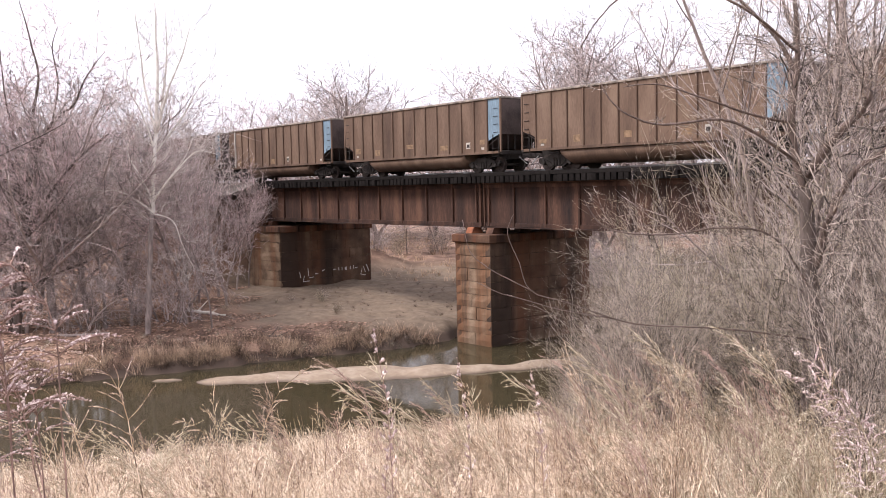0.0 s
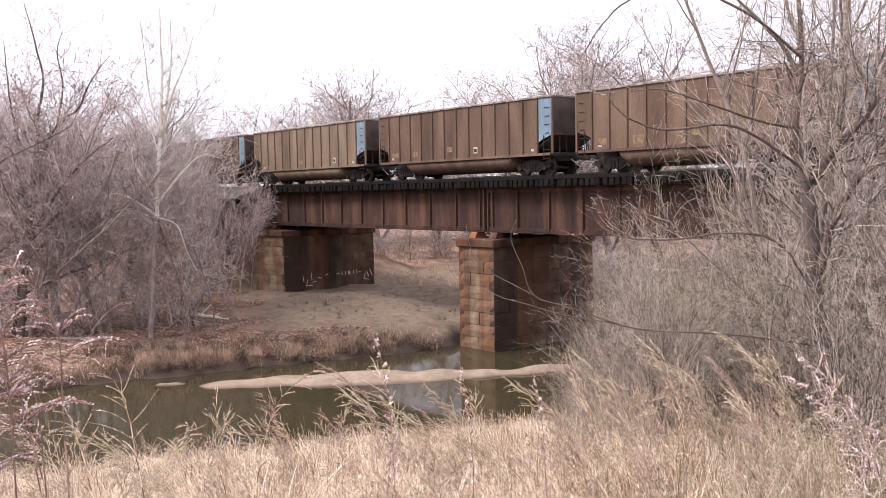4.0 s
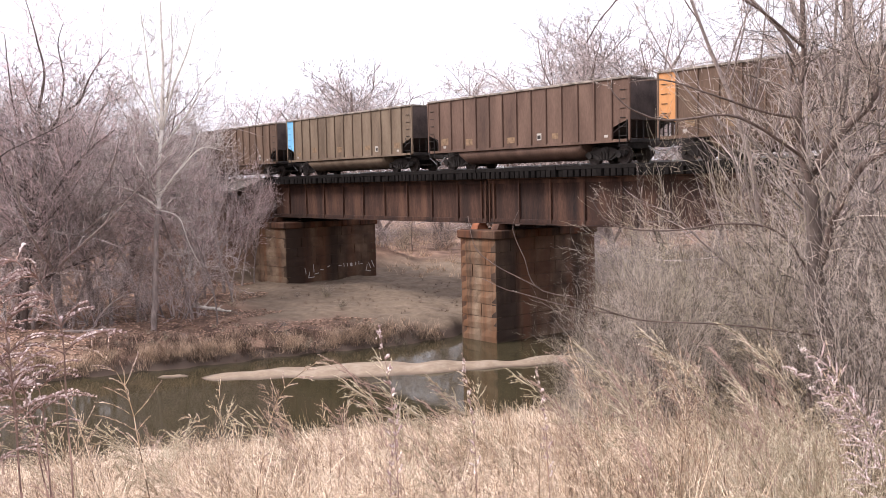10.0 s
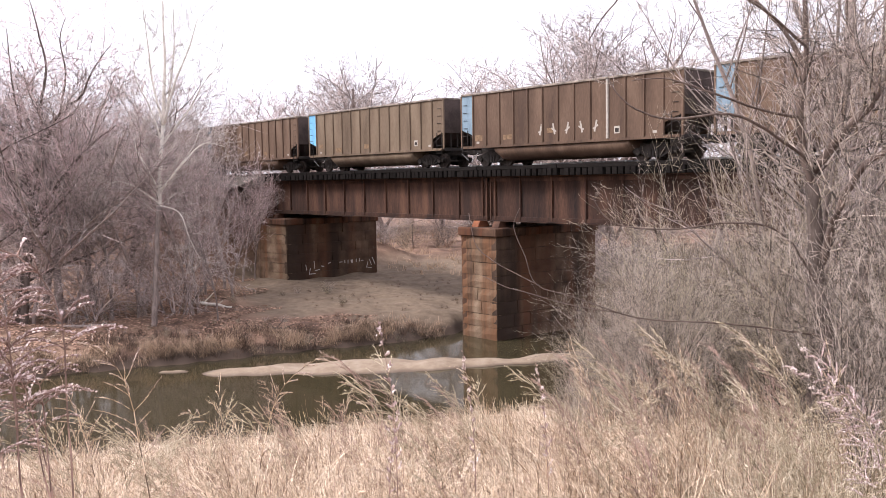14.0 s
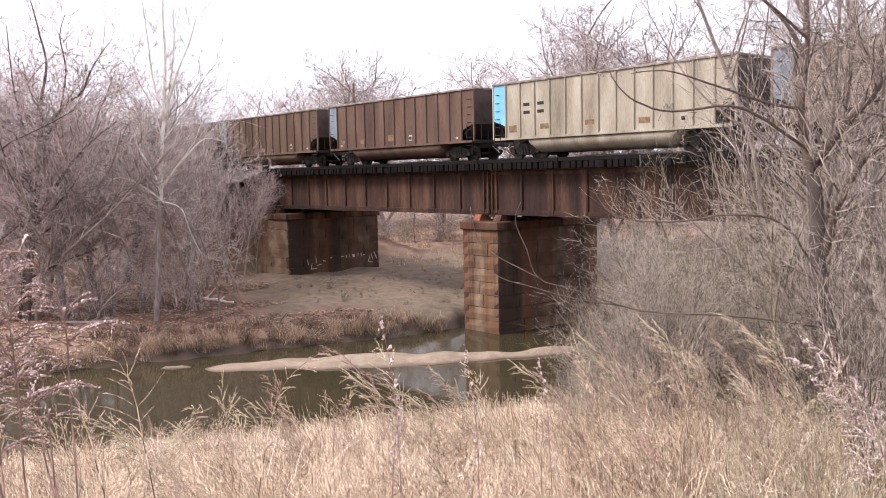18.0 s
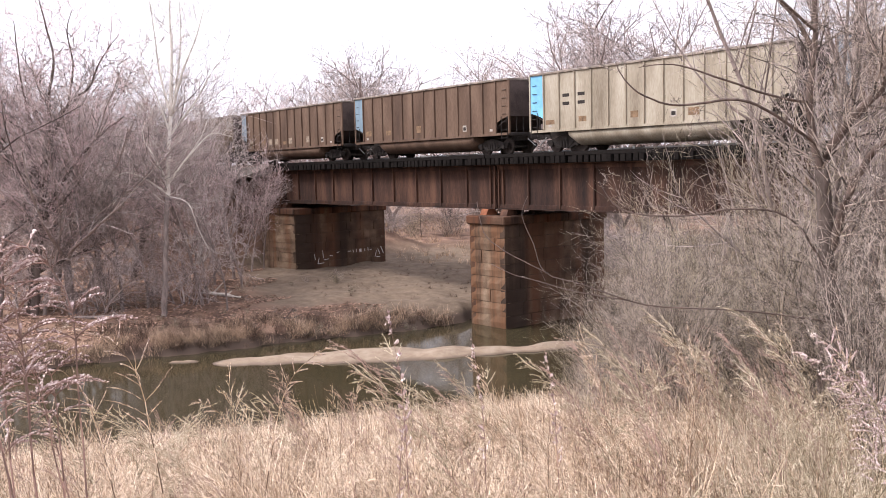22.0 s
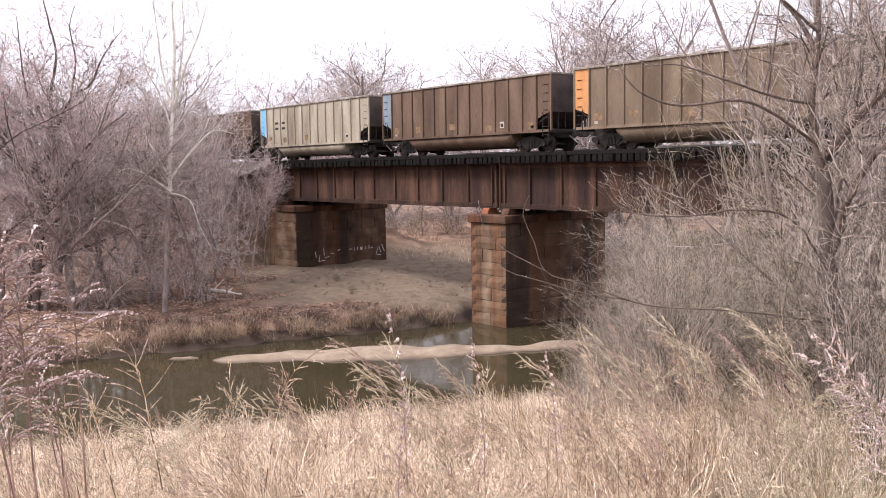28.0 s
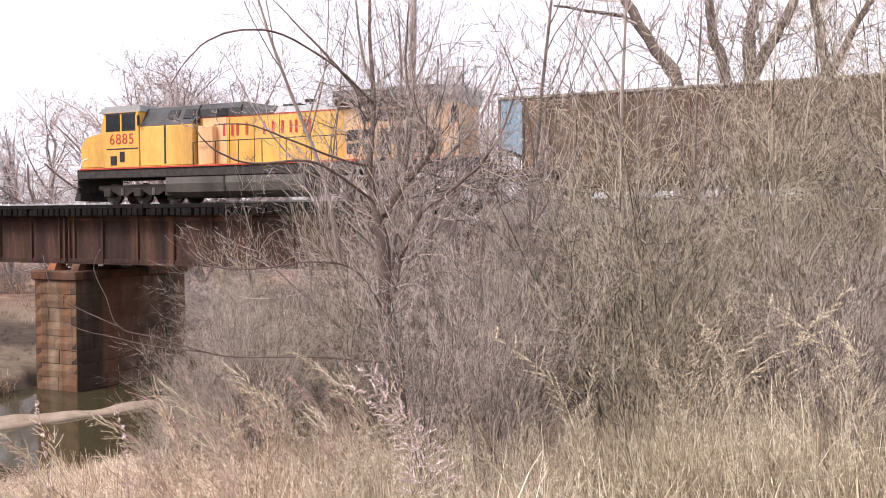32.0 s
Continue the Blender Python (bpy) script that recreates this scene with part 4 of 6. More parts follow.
    part("hood_panel", box(-3.1, -1.75, -1.0, -0.982, 1.85, 4.0), FADED, loco, "sun-faded panel")
    part("blower_duct", box(-3.2, -2.3, -1.3, -0.984, 1.802, 3.6, 0.04), FADED, loco)
    part("hood_stripe", box(-3.28, 4.6, -1.0, -0.985, 3.98, 4.03), RED, loco, "thin red stripe under the roof")
    part("grey_upper", prism([(-1.02, 4.022), (-1.02, 4.4), (-0.8, 4.66), (0.8, 4.66), (1.02, 4.4), (1.02, 4.022)], "x", -3.29, -0.9), LOCOGREY, loco)
    ramp = bmesh.new()
    for x, top in ((-0.89, 4.66), (0.9, 4.36)):
        for y in (-1, 1):
            ramp.verts.new((x, y * 1.02, 4.022))
            ramp.verts.new((x, y * 0.85, top))
    ramp.verts.ensure_lookup_table()
    bmesh.ops.convex_hull(ramp, input=ramp.verts)
    part("roof_ramp", ramp, LOCOGREY, loco)
    part("hood_roof", prism([(-1.0, 4.022), (-0.7, 4.34), (0.7, 4.34), (1.0, 4.022)], "x", 0.9, 4.6), PALEGREY, loco, "pale grey hood roof")
    for x0, x1 in ((-5.0, -4.35), (-4.0, -3.4), (-2.35, -1.65)):
        part("roof_grille", prism([(-1.34, 4.0), (-1.36, 4.0), (-1.08, 4.46), (-1.06, 4.46)], "x", x0, x1) if x1 < -3.3 else box(x0, x1, -1.04, -1.022, 4.06, 4.38), BLACK, loco, "dark air intake grille")
    part("antenna", disc_y(0, 0, -0.05, 0.05, 0.24, 14), SOOT, loco, "round black roof antenna", pose(2.2, 0, 4.62, 90, 0, 0))
    part("antenna_stem", rod((2.2, 0, 4.34), (2.2, 0, 4.6), 0.04, 6), SOOT, loco)
    part("exhaust_stack", box(0.9, 1.8, -0.3, 0.3, 4.342, 4.5, 0.03), SOOT, loco)
    # radiator section and tail
    part("tail_hood", box(4.6, 10.05, -1.05, 1.05, 1.802, 4.0, 0.04), FADED, loco, "faded yellow tail hood")
    part("radiator_wing", prism([(-1.5, 4.3), (-1.45, 4.72), (1.45, 4.72), (1.5, 4.3), (1.06, 4.002), (-1.06, 4.002)], "x", 4.3, 9.3), LOCOGREY, loco, "grey overhanging radiator wing")
    part("wing_tail", prism([(-1.4, 4.3), (-1.3, 4.7), (1.3, 4.7), (1.4, 4.3), (1.06, 4.0), (-1.06, 4.0)], "x", 9.3, 10.1), PALEGREY, loco)
    part("radiator_grille", box(5.5, 7.0, -1.075, -1.052, 3.38, 3.9), BLACK, loco, "dark radiator intake")
    part("radiator_grille", box(7.08, 8.6, -1.075, -1.052, 3.38, 3.9), BLACK, loco, "dark radiator intake")
    for x in (4.75, 5.5):
        for z in (2.05, 2.62):
            part("door_grille", box(x, x + 0.6, -1.078, -1.052, z, z + 0.45), BLACK, loco)
    for x in (6.4, 7.2, 7.75, 8.3):
        part("door_grille", box(x, x + 0.36, -1.078, -1.052, 1.95, 3.1), BLACK, loco)
    part("round_cover", disc_y(7.0, 2.65, -1.1, -1.05, 0.26, 16), SIDEFRAME, loco)
    part("number_box", box(9.7, 10.0, -1.1, -1.052, 3.2, 3.85), BLACK, loco)
    rng = np.random.default_rng(2)
    # the railway's name on the hood, as plain bars
    x = -2.55
    for i, w in enumerate((0.42, 0.42, 0.14, 0.42, 0.42, 0, 0.38, 0.42, 0.4, 0.14, 0.36, 0.14, 0.4)):
        if w:
            part("name_bar", box(x + w * 0.2, x + w * 0.2 + min(0.13, w * 0.8), -1.012, -1.004, 3.12, 3.68), RED, loco, "red letter-sized bar")
        x += w + 0.1 if w else 0.45
    for x in (-1.6, -0.2, 1.2, 2.6, 3.9):
        part("door_seam", box(x - 0.012, x + 0.012, -0.99, -0.98, 1.85, 3.95), SOOT, loco)
    # handrails
    for s in (-1, 1):
        y = s * 1.5
        part("handrail", rod((-3.3, y, 2.85), (8.4, y, 2.85), 0.022, 6), SOOT, loco)
        for x in np.linspace(-3.3, 8.4, 10):
            part("stanchion", rod((x, y, 1.8), (x, y, 2.85), 0.022, 6), SOOT, loco)
        part("stair_rail", rod((8.8, y, 0.6), (8.75, y, 2.9), 0.03, 6), STEELW, loco, "white stair handrail")
        part("stair_rail", rod((9.5, y, 1.1), (10.3, y, 2.75), 0.03, 6), STEELW, loco, "white stair handrail")
        part("nose_rail", rod((-10.75, y * 0.9, 1.2), (-10.5, y * 0.9, 2.2), 0.03, 6), STEELW, loco, "white stair handrail")
        part("nose_rail", rod((-10.5, y * 0.9, 2.2), (-10.1, y * 0.9, 2.3), 0.03, 6), STEELW, loco)
        for z in (0.5, 0.85, 1.2):
            part("step", box(9.0, 9.5, y - 0.12, y + 0.12, z, z + 0.04), STEELW if z < 0.9 else SOOT, loco)
            part("step", box(-10.75, -10.3, y - 0.12, y + 0.12, z, z + 0.04), SOOT, loco)
        tank = prism([(s * 1.45, 1.26), (s * 1.5, 0.95), (s * 1.4, 0.55), (s * 1.0, 0.3), (0, 0.28), (0, 1.26)], "x", -5.0, 2.85)
        part("fuel_tank", tank, TANKGREY, loco, "dusty grey fuel tank")
        part("tank_band", box(-1.6, -1.5, s * 1.5 - 0.01, s * 1.5 + 0.015, 0.6, 1.25), SOOT, loco)
    for e in (-1, 1):
        part("end_plate", box(e * 10.62 - 0.06, e * 10.62 + 0.06, -1.5, 1.5, 0.55, 1.75, 0.03), SOOT, loco)
        part("plough", prism([(e * 10.68, 0.2), (e * 11.1, 0.2), (e * 10.9, 0.75), (e * 10.68, 0.9)], "y", -1.3, 1.3), SOOT, loco)
        coup = box(e * 10.68, e * 11.3, -0.15, 0.15, 0.76, 1.02, 0.04)
        part("coupler", coup, SOOT, loco)
        truck = part("truck", box(-1.9, 1.9, -0.9, 0.9, 0.6, 0.95, 0.05), SOOT, loco, "six-wheel locomotive truck", pose(e * 7.0, 0, 0))
        for s in (-1, 1):
            fr = prism([(-2.6, 0.78), (-2.6, 0.95), (2.6, 0.95), (2.6, 0.78), (2.25, 0.66), (1.6, 0.62), (1.25, 0.45), (0.7, 0.42), (0.4, 0.62), (-0.4, 0.62), (-0.7, 0.42), (-1.25, 0.45), (-1.6, 0.62), (-2.25, 0.66)], "y", s * 1.06 - 0.09, s * 1.06 + 0.09)
            part("side_frame", fr, SIDEFRAME, truck)
            for x in (-1.95, 0, 1.95):
                part("axle_box", box(x - 0.24, x + 0.24, s * 1.12 - 0.14, s * 1.12 + 0.14, 0.36, 0.78, 0.05), SIDEFRAME, truck)
            for x in (-1.0, 1.0):
                part("spring", rod((x, s * 1.12, 0.45), (x, s * 1.12, 0.8), 0.12, 8), TANKGREY, truck)
        for x in (-1.95, 0, 1.95):
            wheel = part("wheelset", WHEELSET, None, truck, m=pose(x, 0, 0.52) @ Matrix.Diagonal((1.22, 1, 1.22, 1)))
    return loco


LOCO = make_locomotive()
LOCO.matrix_basis = pose(0, TRACK_Y, 0)
# ---- trees, brush and grass ----
def crown_of(name, out, first, mat):
    return tubes(name, [s for k, v in out.items() if k >= first for s in v], mat, 3)


def tree_meshes(seed, kids, bark, twig, trunk_r=0.2, height=12.0, lean=0.05, spread=0.6, keep=(0.6, 0.55), start=0.3, up=0.35, wander=0.3, thin=0.55, least=0.008):
    """Trunk, limbs and twigs of one bare tree with its foot at the origin, one metre tall when scaled by its height."""
    rng = np.random.default_rng(seed)
    out = {}
    d = np.array((rng.normal(0, lean), rng.normal(0, lean), 1.0))
    grow(rng, (0, 0, -0.3), d / np.linalg.norm(d), height * 0.8, trunk_r, 0, out, kids, spread, up, wander, keep, thin, start, least=least)
    top = max(s[5] for v in out.values() for s in v)
    return [tubes("trunk", out[0], bark, 8), tubes("limb_frame", out[1], bark, 5), crown_of("crown", out, 2, twig)], top


def shrub_meshes(seed, kids, mat, stems, height, r, lean=0.3, spread=0.5, keep=(0.5, 0.5), start=0.15, up=0.3, wander=0.45, thin=0.6, least=0.006, foot=0.25, steps=(6, 3, 2, 1)):
    rng = np.random.default_rng(seed)
    out = {}
    for _ in range(stems):
        a = rng.uniform(0, 2 * math.pi)
        tilt = rng.uniform(0.2, 1.0) * lean
        d = np.array((math.cos(a) * tilt, math.sin(a) * tilt, 1.0))
        p = (math.cos(a) * rng.uniform(0, foot), math.sin(a) * rng.uniform(0, foot), -0.2)
        grow(rng, p, d / np.linalg.norm(d), height * rng.uniform(0.55, 1.0), r * rng.uniform(0.6, 1.1), 0, out, kids, spread, up, wander, keep, thin, start, steps, least)
    top = max(s[5] for v in out.values() for s in v)
    return [tubes("stem", out[0], mat, 4), crown_of("crown", out, 1, mat)], top


def plant(name, made, label, category, x, y, turn, height, group="", wide=1.0, tilt=0.0):
    """A copy of a grown plant, made as tall as asked, its foot in the ground."""
    meshes, top = made
    ob = thing(name, label, category, group=group)
    s = height / top
    for me in meshes:
        child = part(me.name.split(".")[0], me, None, ob)
        if me.name.startswith(("crown", "stem", "limb_frame")):
            child["kind"] = "stuff"
    ob.matrix_basis = pose(x, y, ground_at(x, y) - 0.05, tilt, 0, turn) @ Matrix.Diagonal((s * wide, s * wide, s, 1))
    return ob


RNG = np.random.default_rng(77)
WOOD = [tree_meshes(10 + i, (14, 10, 5), BARK if i % 2 else DARKBARK, TWIG if i % 3 else REDTWIG, trunk_r=0.16, spread=0.74 + 0.05 * (i % 3), keep=(0.68, 0.56, 0.6), start=0.32, up=0.3, wander=0.46, least=0.0115) for i in range(6)]
FAR = [tree_meshes(20 + i, (18, 12, 6), BARK, TWIG, spread=0.8, keep=(0.6, 0.52, 0.6), start=0.2, up=0.15, wander=0.46, least=0.0115) for i in range(3)]
THIN = [tree_meshes(30 + i, (15, 9, 4), BARK, TWIG if i % 2 else REDTWIG, trunk_r=0.11, spread=0.7, keep=(0.55, 0.56, 0.6), start=0.28, up=0.3, wander=0.46, least=0.011) for i in range(4)]
SAPLING = [tree_meshes(90 + i, (15, 9), BARK, TWIG, trunk_r=0.06, height=9.0, spread=0.6, keep=(0.48, 0.55), start=0.15, up=0.3, wander=0.42, least=0.0048) for i in range(3)]
SHRUB = [shrub_meshes(50 + i, (8, 5), (BRUSH, THICKET, BRUSH, THICKET, BRUSH)[i], 22, 4.0, 0.0105, lean=0.42, wander=0.44, spread=0.62, up=0.22, keep=(0.52, 0.55), least=0.0034, steps=(10, 6, 4)) for i in range(5)]
TALLSHRUB = [shrub_meshes(60 + i, (12, 8), BRUSH if i % 2 else THICKET, 11, 5.5, 0.0155, lean=0.5, wander=0.46, up=0.1, spread=0.65, keep=(0.5, 0.52), least=0.0036, steps=(12, 9, 5)) for i in range(4)]
DROOP = [shrub_meshes(70 + i, (11, 7, 4), TWIG, 6, 5.5, 0.05, lean=0.6, spread=0.85, up=-0.5, wander=0.46, keep=(0.6, 0.58, 0.6), foot=0.5, least=0.0105, steps=(9, 7, 5, 3)) for i in range(3)]
# ---- where the trees and limbs stand ----
NEAR_LIMBS = (
    (.17, .095, [(11.54, -20.41, -4.92), (11.45, -20.46, -3.44), (11.33, -20.52, -2.05), (11.24, -20.57, -0.83)]),
    (.065, .014, [(11.24, -20.57, -0.91), (11.09, -20.65, 0.07), (11.16, -20.62, 1.10), (11.10, -20.65, 2.29), (11.14, -20.63, 3.53)]),
    (.07, .01, [(11.25, -20.56, -0.75), (11.66, -20.69, -0.24), (12.13, -20.68, 0.23), (12.18, -20.65, 0.52), (11.95, -20.65, 0.92), (11.61, -20.38, 1.61), (11.66, -20.35, 2.68)]),
    (.065, .006, [(11.37, -20.50, -1.96), (11.80, -20.84, -1.14), (12.26, -21.17, -0.61), (12.89, -21.32, -0.24), (13.51, -21.29, 0.36), (13.81, -21.18, 1.31)]),
    (.04, .006, [(11.16, -20.61, 0.78), (10.89, -20.76, 1.36), (10.36, -21.09, 2.05), (9.42, -21.13, 2.97)]),
    (.022, .006, [(11.16, -20.62, 1.10), (11.15, -21.78, 1.53), (10.82, -22.58, 1.86), (10.68, -23.30, 1.81), (10.51, -23.81, 1.59), (10.36, -24.07, 1.28), (10.23, -24.18, 1.01)]),
    (.022, .006, [(11.10, -20.65, 0.11), (10.89, -21.34, 0.22), (10.54, -22.17, 0.48), (10.23, -22.64, 0.64), (10.00, -23.07, 0.60)]),
    (.024, .006, [(11.20, -20.59, -0.50), (11.11, -21.56, -0.08), (10.92, -22.15, 0.13), (10.53, -22.91, 0.06), (10.37, -23.42, 0.18), (10.24, -23.65, 0.39), (10.15, -23.72, 0.62)]),
    (.013, .004, [(11.42, -20.47, -3.03), (11.12, -21.10, -2.90), (10.68, -21.83, -2.77), (9.98, -22.57, -2.71), (9.74, -23.02, -2.59), (9.34, -23.51, -2.35), (9.04, -23.93, -2.17), (8.93, -24.04, -1.77), (8.82, -24.15, -1.37), (8.88, -24.09, -1.10)]),
    (.009, .004, [(9.07, -23.90, -2.18), (8.82, -24.15, -2.00), (8.62, -24.36, -1.83), (8.46, -24.54, -1.60), (8.40, -24.61, -1.16)]),
    (.009, .004, [(9.74, -23.02, -2.59), (9.21, -23.49, -2.47), (8.81, -23.87, -2.31), (8.59, -24.10, -2.22), (8.37, -24.34, -2.06)]),
    (.018, .006, [(11.35, -20.51, -2.37), (11.21, -21.27, -1.52), (10.85, -21.96, -1.34), (10.41, -22.75, -1.41), (9.94, -23.37, -1.30), (9.78, -23.64, -0.91)]),
)
GREY_LIMBS = (
    (.1, .06, [(10.28, -17.13, -5.63), (10.11, -17.22, -1.77), (10.04, -17.25, 0.42), (10.11, -17.21, 2.37), (10.17, -17.18, 4.27)]),
    (.06, .02, [(10.06, -17.24, -0.57), (10.62, -16.97, 0.39), (11.24, -16.70, 1.11), (11.68, -16.53, 2.18)]),
    (.05, .02, [(10.06, -17.24, -0.07), (9.72, -17.41, 1.23), (9.30, -17.64, 2.26), (9.13, -17.74, 3.66)]),
)
BEHIND_LIMBS = (
    (.32, .2, [(10.82, 10.23, -1.68), (10.16, 10.12, 5.21), (9.14, 9.91, 7.10), (7.74, 9.59, 9.55), (6.58, 9.29, 12.00)]),
    (.3, .16, [(12.32, 10.46, -1.68), (12.20, 10.45, 5.64), (11.70, 10.37, 7.74), (11.51, 10.35, 10.09), (11.37, 10.32, 13.46)]),
    (.36, .2, [(13.43, 10.60, -1.68), (13.38, 10.59, 5.83), (13.25, 10.58, 7.64), (13.60, 10.62, 9.15), (13.70, 10.63, 12.20)]),
    (.3, .15, [(13.38, 10.59, 5.57), (14.45, 10.70, 7.55), (15.16, 10.75, 9.01), (15.95, 10.80, 11.94)]),
    (.26, .12, [(16.78, 10.84, -1.67), (16.52, 10.83, 5.89), (15.98, 10.80, 8.94), (15.72, 10.79, 11.97)]),
    (.2, .1, [(16.60, 10.83, 5.14), (17.38, 10.85, 7.07), (18.27, 10.86, 8.71), (19.34, 10.85, 11.01)]),
    (.14, .05, [(9.90, 10.07, 5.74), (8.12, 9.69, 8.47), (6.08, 9.15, 9.10), (4.54, 8.68, 9.42)]),
)
PALE_LIMBS = (
    (.17, .125, [(-28.65, -14.64, -8.78), (-28.6, -14.5, -6.5), (-28.54, -14.36, -4.10), (-28.46, -14.17, -1.78)]),
    (.125, .1, [(-28.46, -14.17, -1.78), (-28.44, -14.12, -1.12), (-28.4, -14.02, 0.6), (-28.32, -13.83, 2.42)]),
    (.12, .02, [(-28.32, -13.83, 2.42), (-28.24, -13.63, 5.65), (-28.25, -13.65, 7.40), (-28.24, -13.63, 9.29)]),
    (.09, .02, [(-28.31, -13.80, 2.48), (-27.13, -13.56, 4.67), (-26.82, -12.86, 6.41), (-26.62, -12.42, 8.00)]),
    (.08, .02, [(-28.32, -13.83, 2.42), (-29.43, -13.89, 4.88), (-29.48, -14.01, 6.65), (-29.55, -14.19, 8.94)]),
    (.07, .015, [(-28.23, -13.61, 3.31), (-28.98, -12.80, 6.39), (-28.96, -12.76, 9.06)]),
    (.07, .015, [(-28.33, -13.84, 1.48), (-27.78, -12.56, 3.31), (-27.50, -11.94, 4.50), (-27.11, -11.12, 5.64)]),
    (.06, .015, [(-28.36, -13.91, 1.54), (-28.57, -14.44, 3.45), (-28.79, -14.99, 4.75), (-28.83, -15.11, 6.34)]),
    (.07, .02, [(-28.44, -14.11, -1.06), (-28.70, -14.77, 0.37), (-28.86, -15.20, 1.49), (-28.75, -14.90, 2.37), (-28.88, -15.23, 3.15)]),
    (.055, .012, [(-28.44, -14.12, -1.18), (-27.02, -13.32, 0.47), (-26.60, -12.39, 1.42), (-26.15, -11.44, 1.24)]),
    (.06, .015, [(-28.43, -14.09, -1.01), (-28.12, -13.34, -0.01), (-27.76, -12.50, 1.23), (-27.59, -12.13, 2.18)]),
    (.06, .012, [(-28.47, -14.19, -1.66), (-28.84, -15.13, -0.86), (-29.15, -15.98, -0.49), (-29.38, -16.63, -0.71)]),
    (.035, .01, [(-28.46, -14.17, -1.78), (-27.15, -13.62, -2.16), (-26.97, -13.20, -3.51), (-26.76, -12.72, -4.71)]),
)
LEFT_LIMBS = (
    (.22, .13, [(-34.49, -19.81, -8.66), (-34.32, -19.15, -3.14), (-34.16, -18.56, -0.40), (-34.08, -18.27, 1.43)]),
    (.11, .02, [(-34.08, -18.27, 1.43), (-34.08, -18.28, 3.57), (-33.99, -17.94, 5.70), (-34.08, -18.25, 7.79), (-34.20, -18.68, 9.86)]),
    (.11, .02, [(-34.11, -18.39, 1.13), (-32.86, -17.66, 3.20), (-31.58, -16.91, 4.03), (-31.37, -16.26, 5.53), (-31.05, -15.35, 6.89)]),
    (.09, .02, [(-34.15, -18.52, 0.52), (-34.36, -19.28, 2.65), (-34.43, -19.57, 5.05), (-34.46, -19.71, 7.72)]),
    (.12, .03, [(-34.29, -19.01, -3.15), (-31.95, -18.10, -0.43), (-30.56, -17.01, 1.31), (-30.10, -15.65, 2.49)]),
    (.12, .03, [(-34.31, -19.12, -2.53), (-33.59, -20.33, -0.37), (-33.77, -21.12, 1.99), (-33.80, -21.23, 4.89)]),
    (.07, .015, [(-33.82, -17.37, 3.27), (-33.71, -17.00, 5.42), (-33.77, -17.20, 7.24), (-33.67, -16.87, 8.47)]),
)
LEFT_WOODS = [
    (WOOD, 0, -33.5, -19.9, 16.0),
    (WOOD, 1, -32.9, -18.0, 15.5),
    (WOOD, 2, -37.2, -14.9, 14.6),
    (WOOD, 3, -34.9, -21.5, 17.1),
    (WOOD, 4, -44.2, -10.6, 16.0),
    (WOOD, 5, -40.0, -17.0, 15.7),
    (WOOD, 2, -35.2, -23.3, 16.4),
    (WOOD, 1, -52.2, -6.2, 11.9),
    (WOOD, 0, -53.8, -10.8, 15.2),
    (WOOD, 5, -50.1, -16.5, 16.7),
    (THIN, 0, -30.6, -11.5, 12.8),
    (THIN, 1, -38.0, -6.0, 14.0),
    (THIN, 2, -52.6, 4.9, 9.9),
    (THIN, 3, -57.8, 5.7, 8.7),
    (THIN, 0, -46.6, -5.7, 13.4),
    (THIN, 1, -32.2, -15.6, 11.8),
    (THIN, 2, -33.4, -19.4, 11.2),
    (THIN, 3, -32.8, -17.5, 10.0),
    (THIN, 1, -31.7, -14.3, 10.6)]
FAR_WOODS = [
    (WOOD, 3, -86.3, 26.7, 17.9),
    (WOOD, 4, -80.7, 26.3, 17.9),
    (WOOD, 5, -76.9, 26.8, 18.2),
    (WOOD, 0, -80.6, 32.1, 19.1),
    (WOOD, 1, -74.4, 30.5, 17.4),
    (WOOD, 2, -59.1, 22.7, 18.0),
    (WOOD, 3, -82.7, 49.5, 19.4),
    (WOOD, 4, -41.6, 20.6, 17.5),
    (WOOD, 5, -43.5, 24.5, 17.6),
    (WOOD, 0, -32.7, 18.3, 19.3),
    (WOOD, 2, -31.1, 22.6, 19.3),
    (WOOD, 1, -32.0, 27.1, 18.1),
    (WOOD, 3, -35.1, 33.6, 18.3),
    (WOOD, 1, -55.9, 41.8, 25.3),
    (WOOD, 0, -50.1, 40.4, 23.1),
    (WOOD, 4, -88.5, 32.7, 20.3),
    (WOOD, 5, -88.5, 38.3, 19.8)]
RIGHT_WOODS = [
    (WOOD, 4, -26.1, 26.6, 18.6),
    (WOOD, 5, -21.1, 25.3, 19.2),
    (WOOD, 0, -21.9, 31.9, 19.4),
    (WOOD, 1, -15.8, 28.5, 20.1),
    (WOOD, 2, -11.0, 28.7, 20.3),
    (WOOD, 3, -7.1, 28.2, 20.5),
    (WOOD, 4, -1.8, 25.9, 20.4),
    (WOOD, 5, 1.8, 24.9, 20.2)]
BANK_SHRUBS = [(0, -31.5, -12.2, 6.8), (2, -32.6, -16.6, 6.6), (0, -35.6, -19.8, 8.0), (0, -49.8, -3.0, 11.8), (1, -53.2, -0.8, 4.4), (2, -52.5, -4.2, 5.1), (0, -57.2, -5.2, 6.4), (1, -56.3, -8.7, 7.6), (2, -59.3, -11.8, 9.1)]
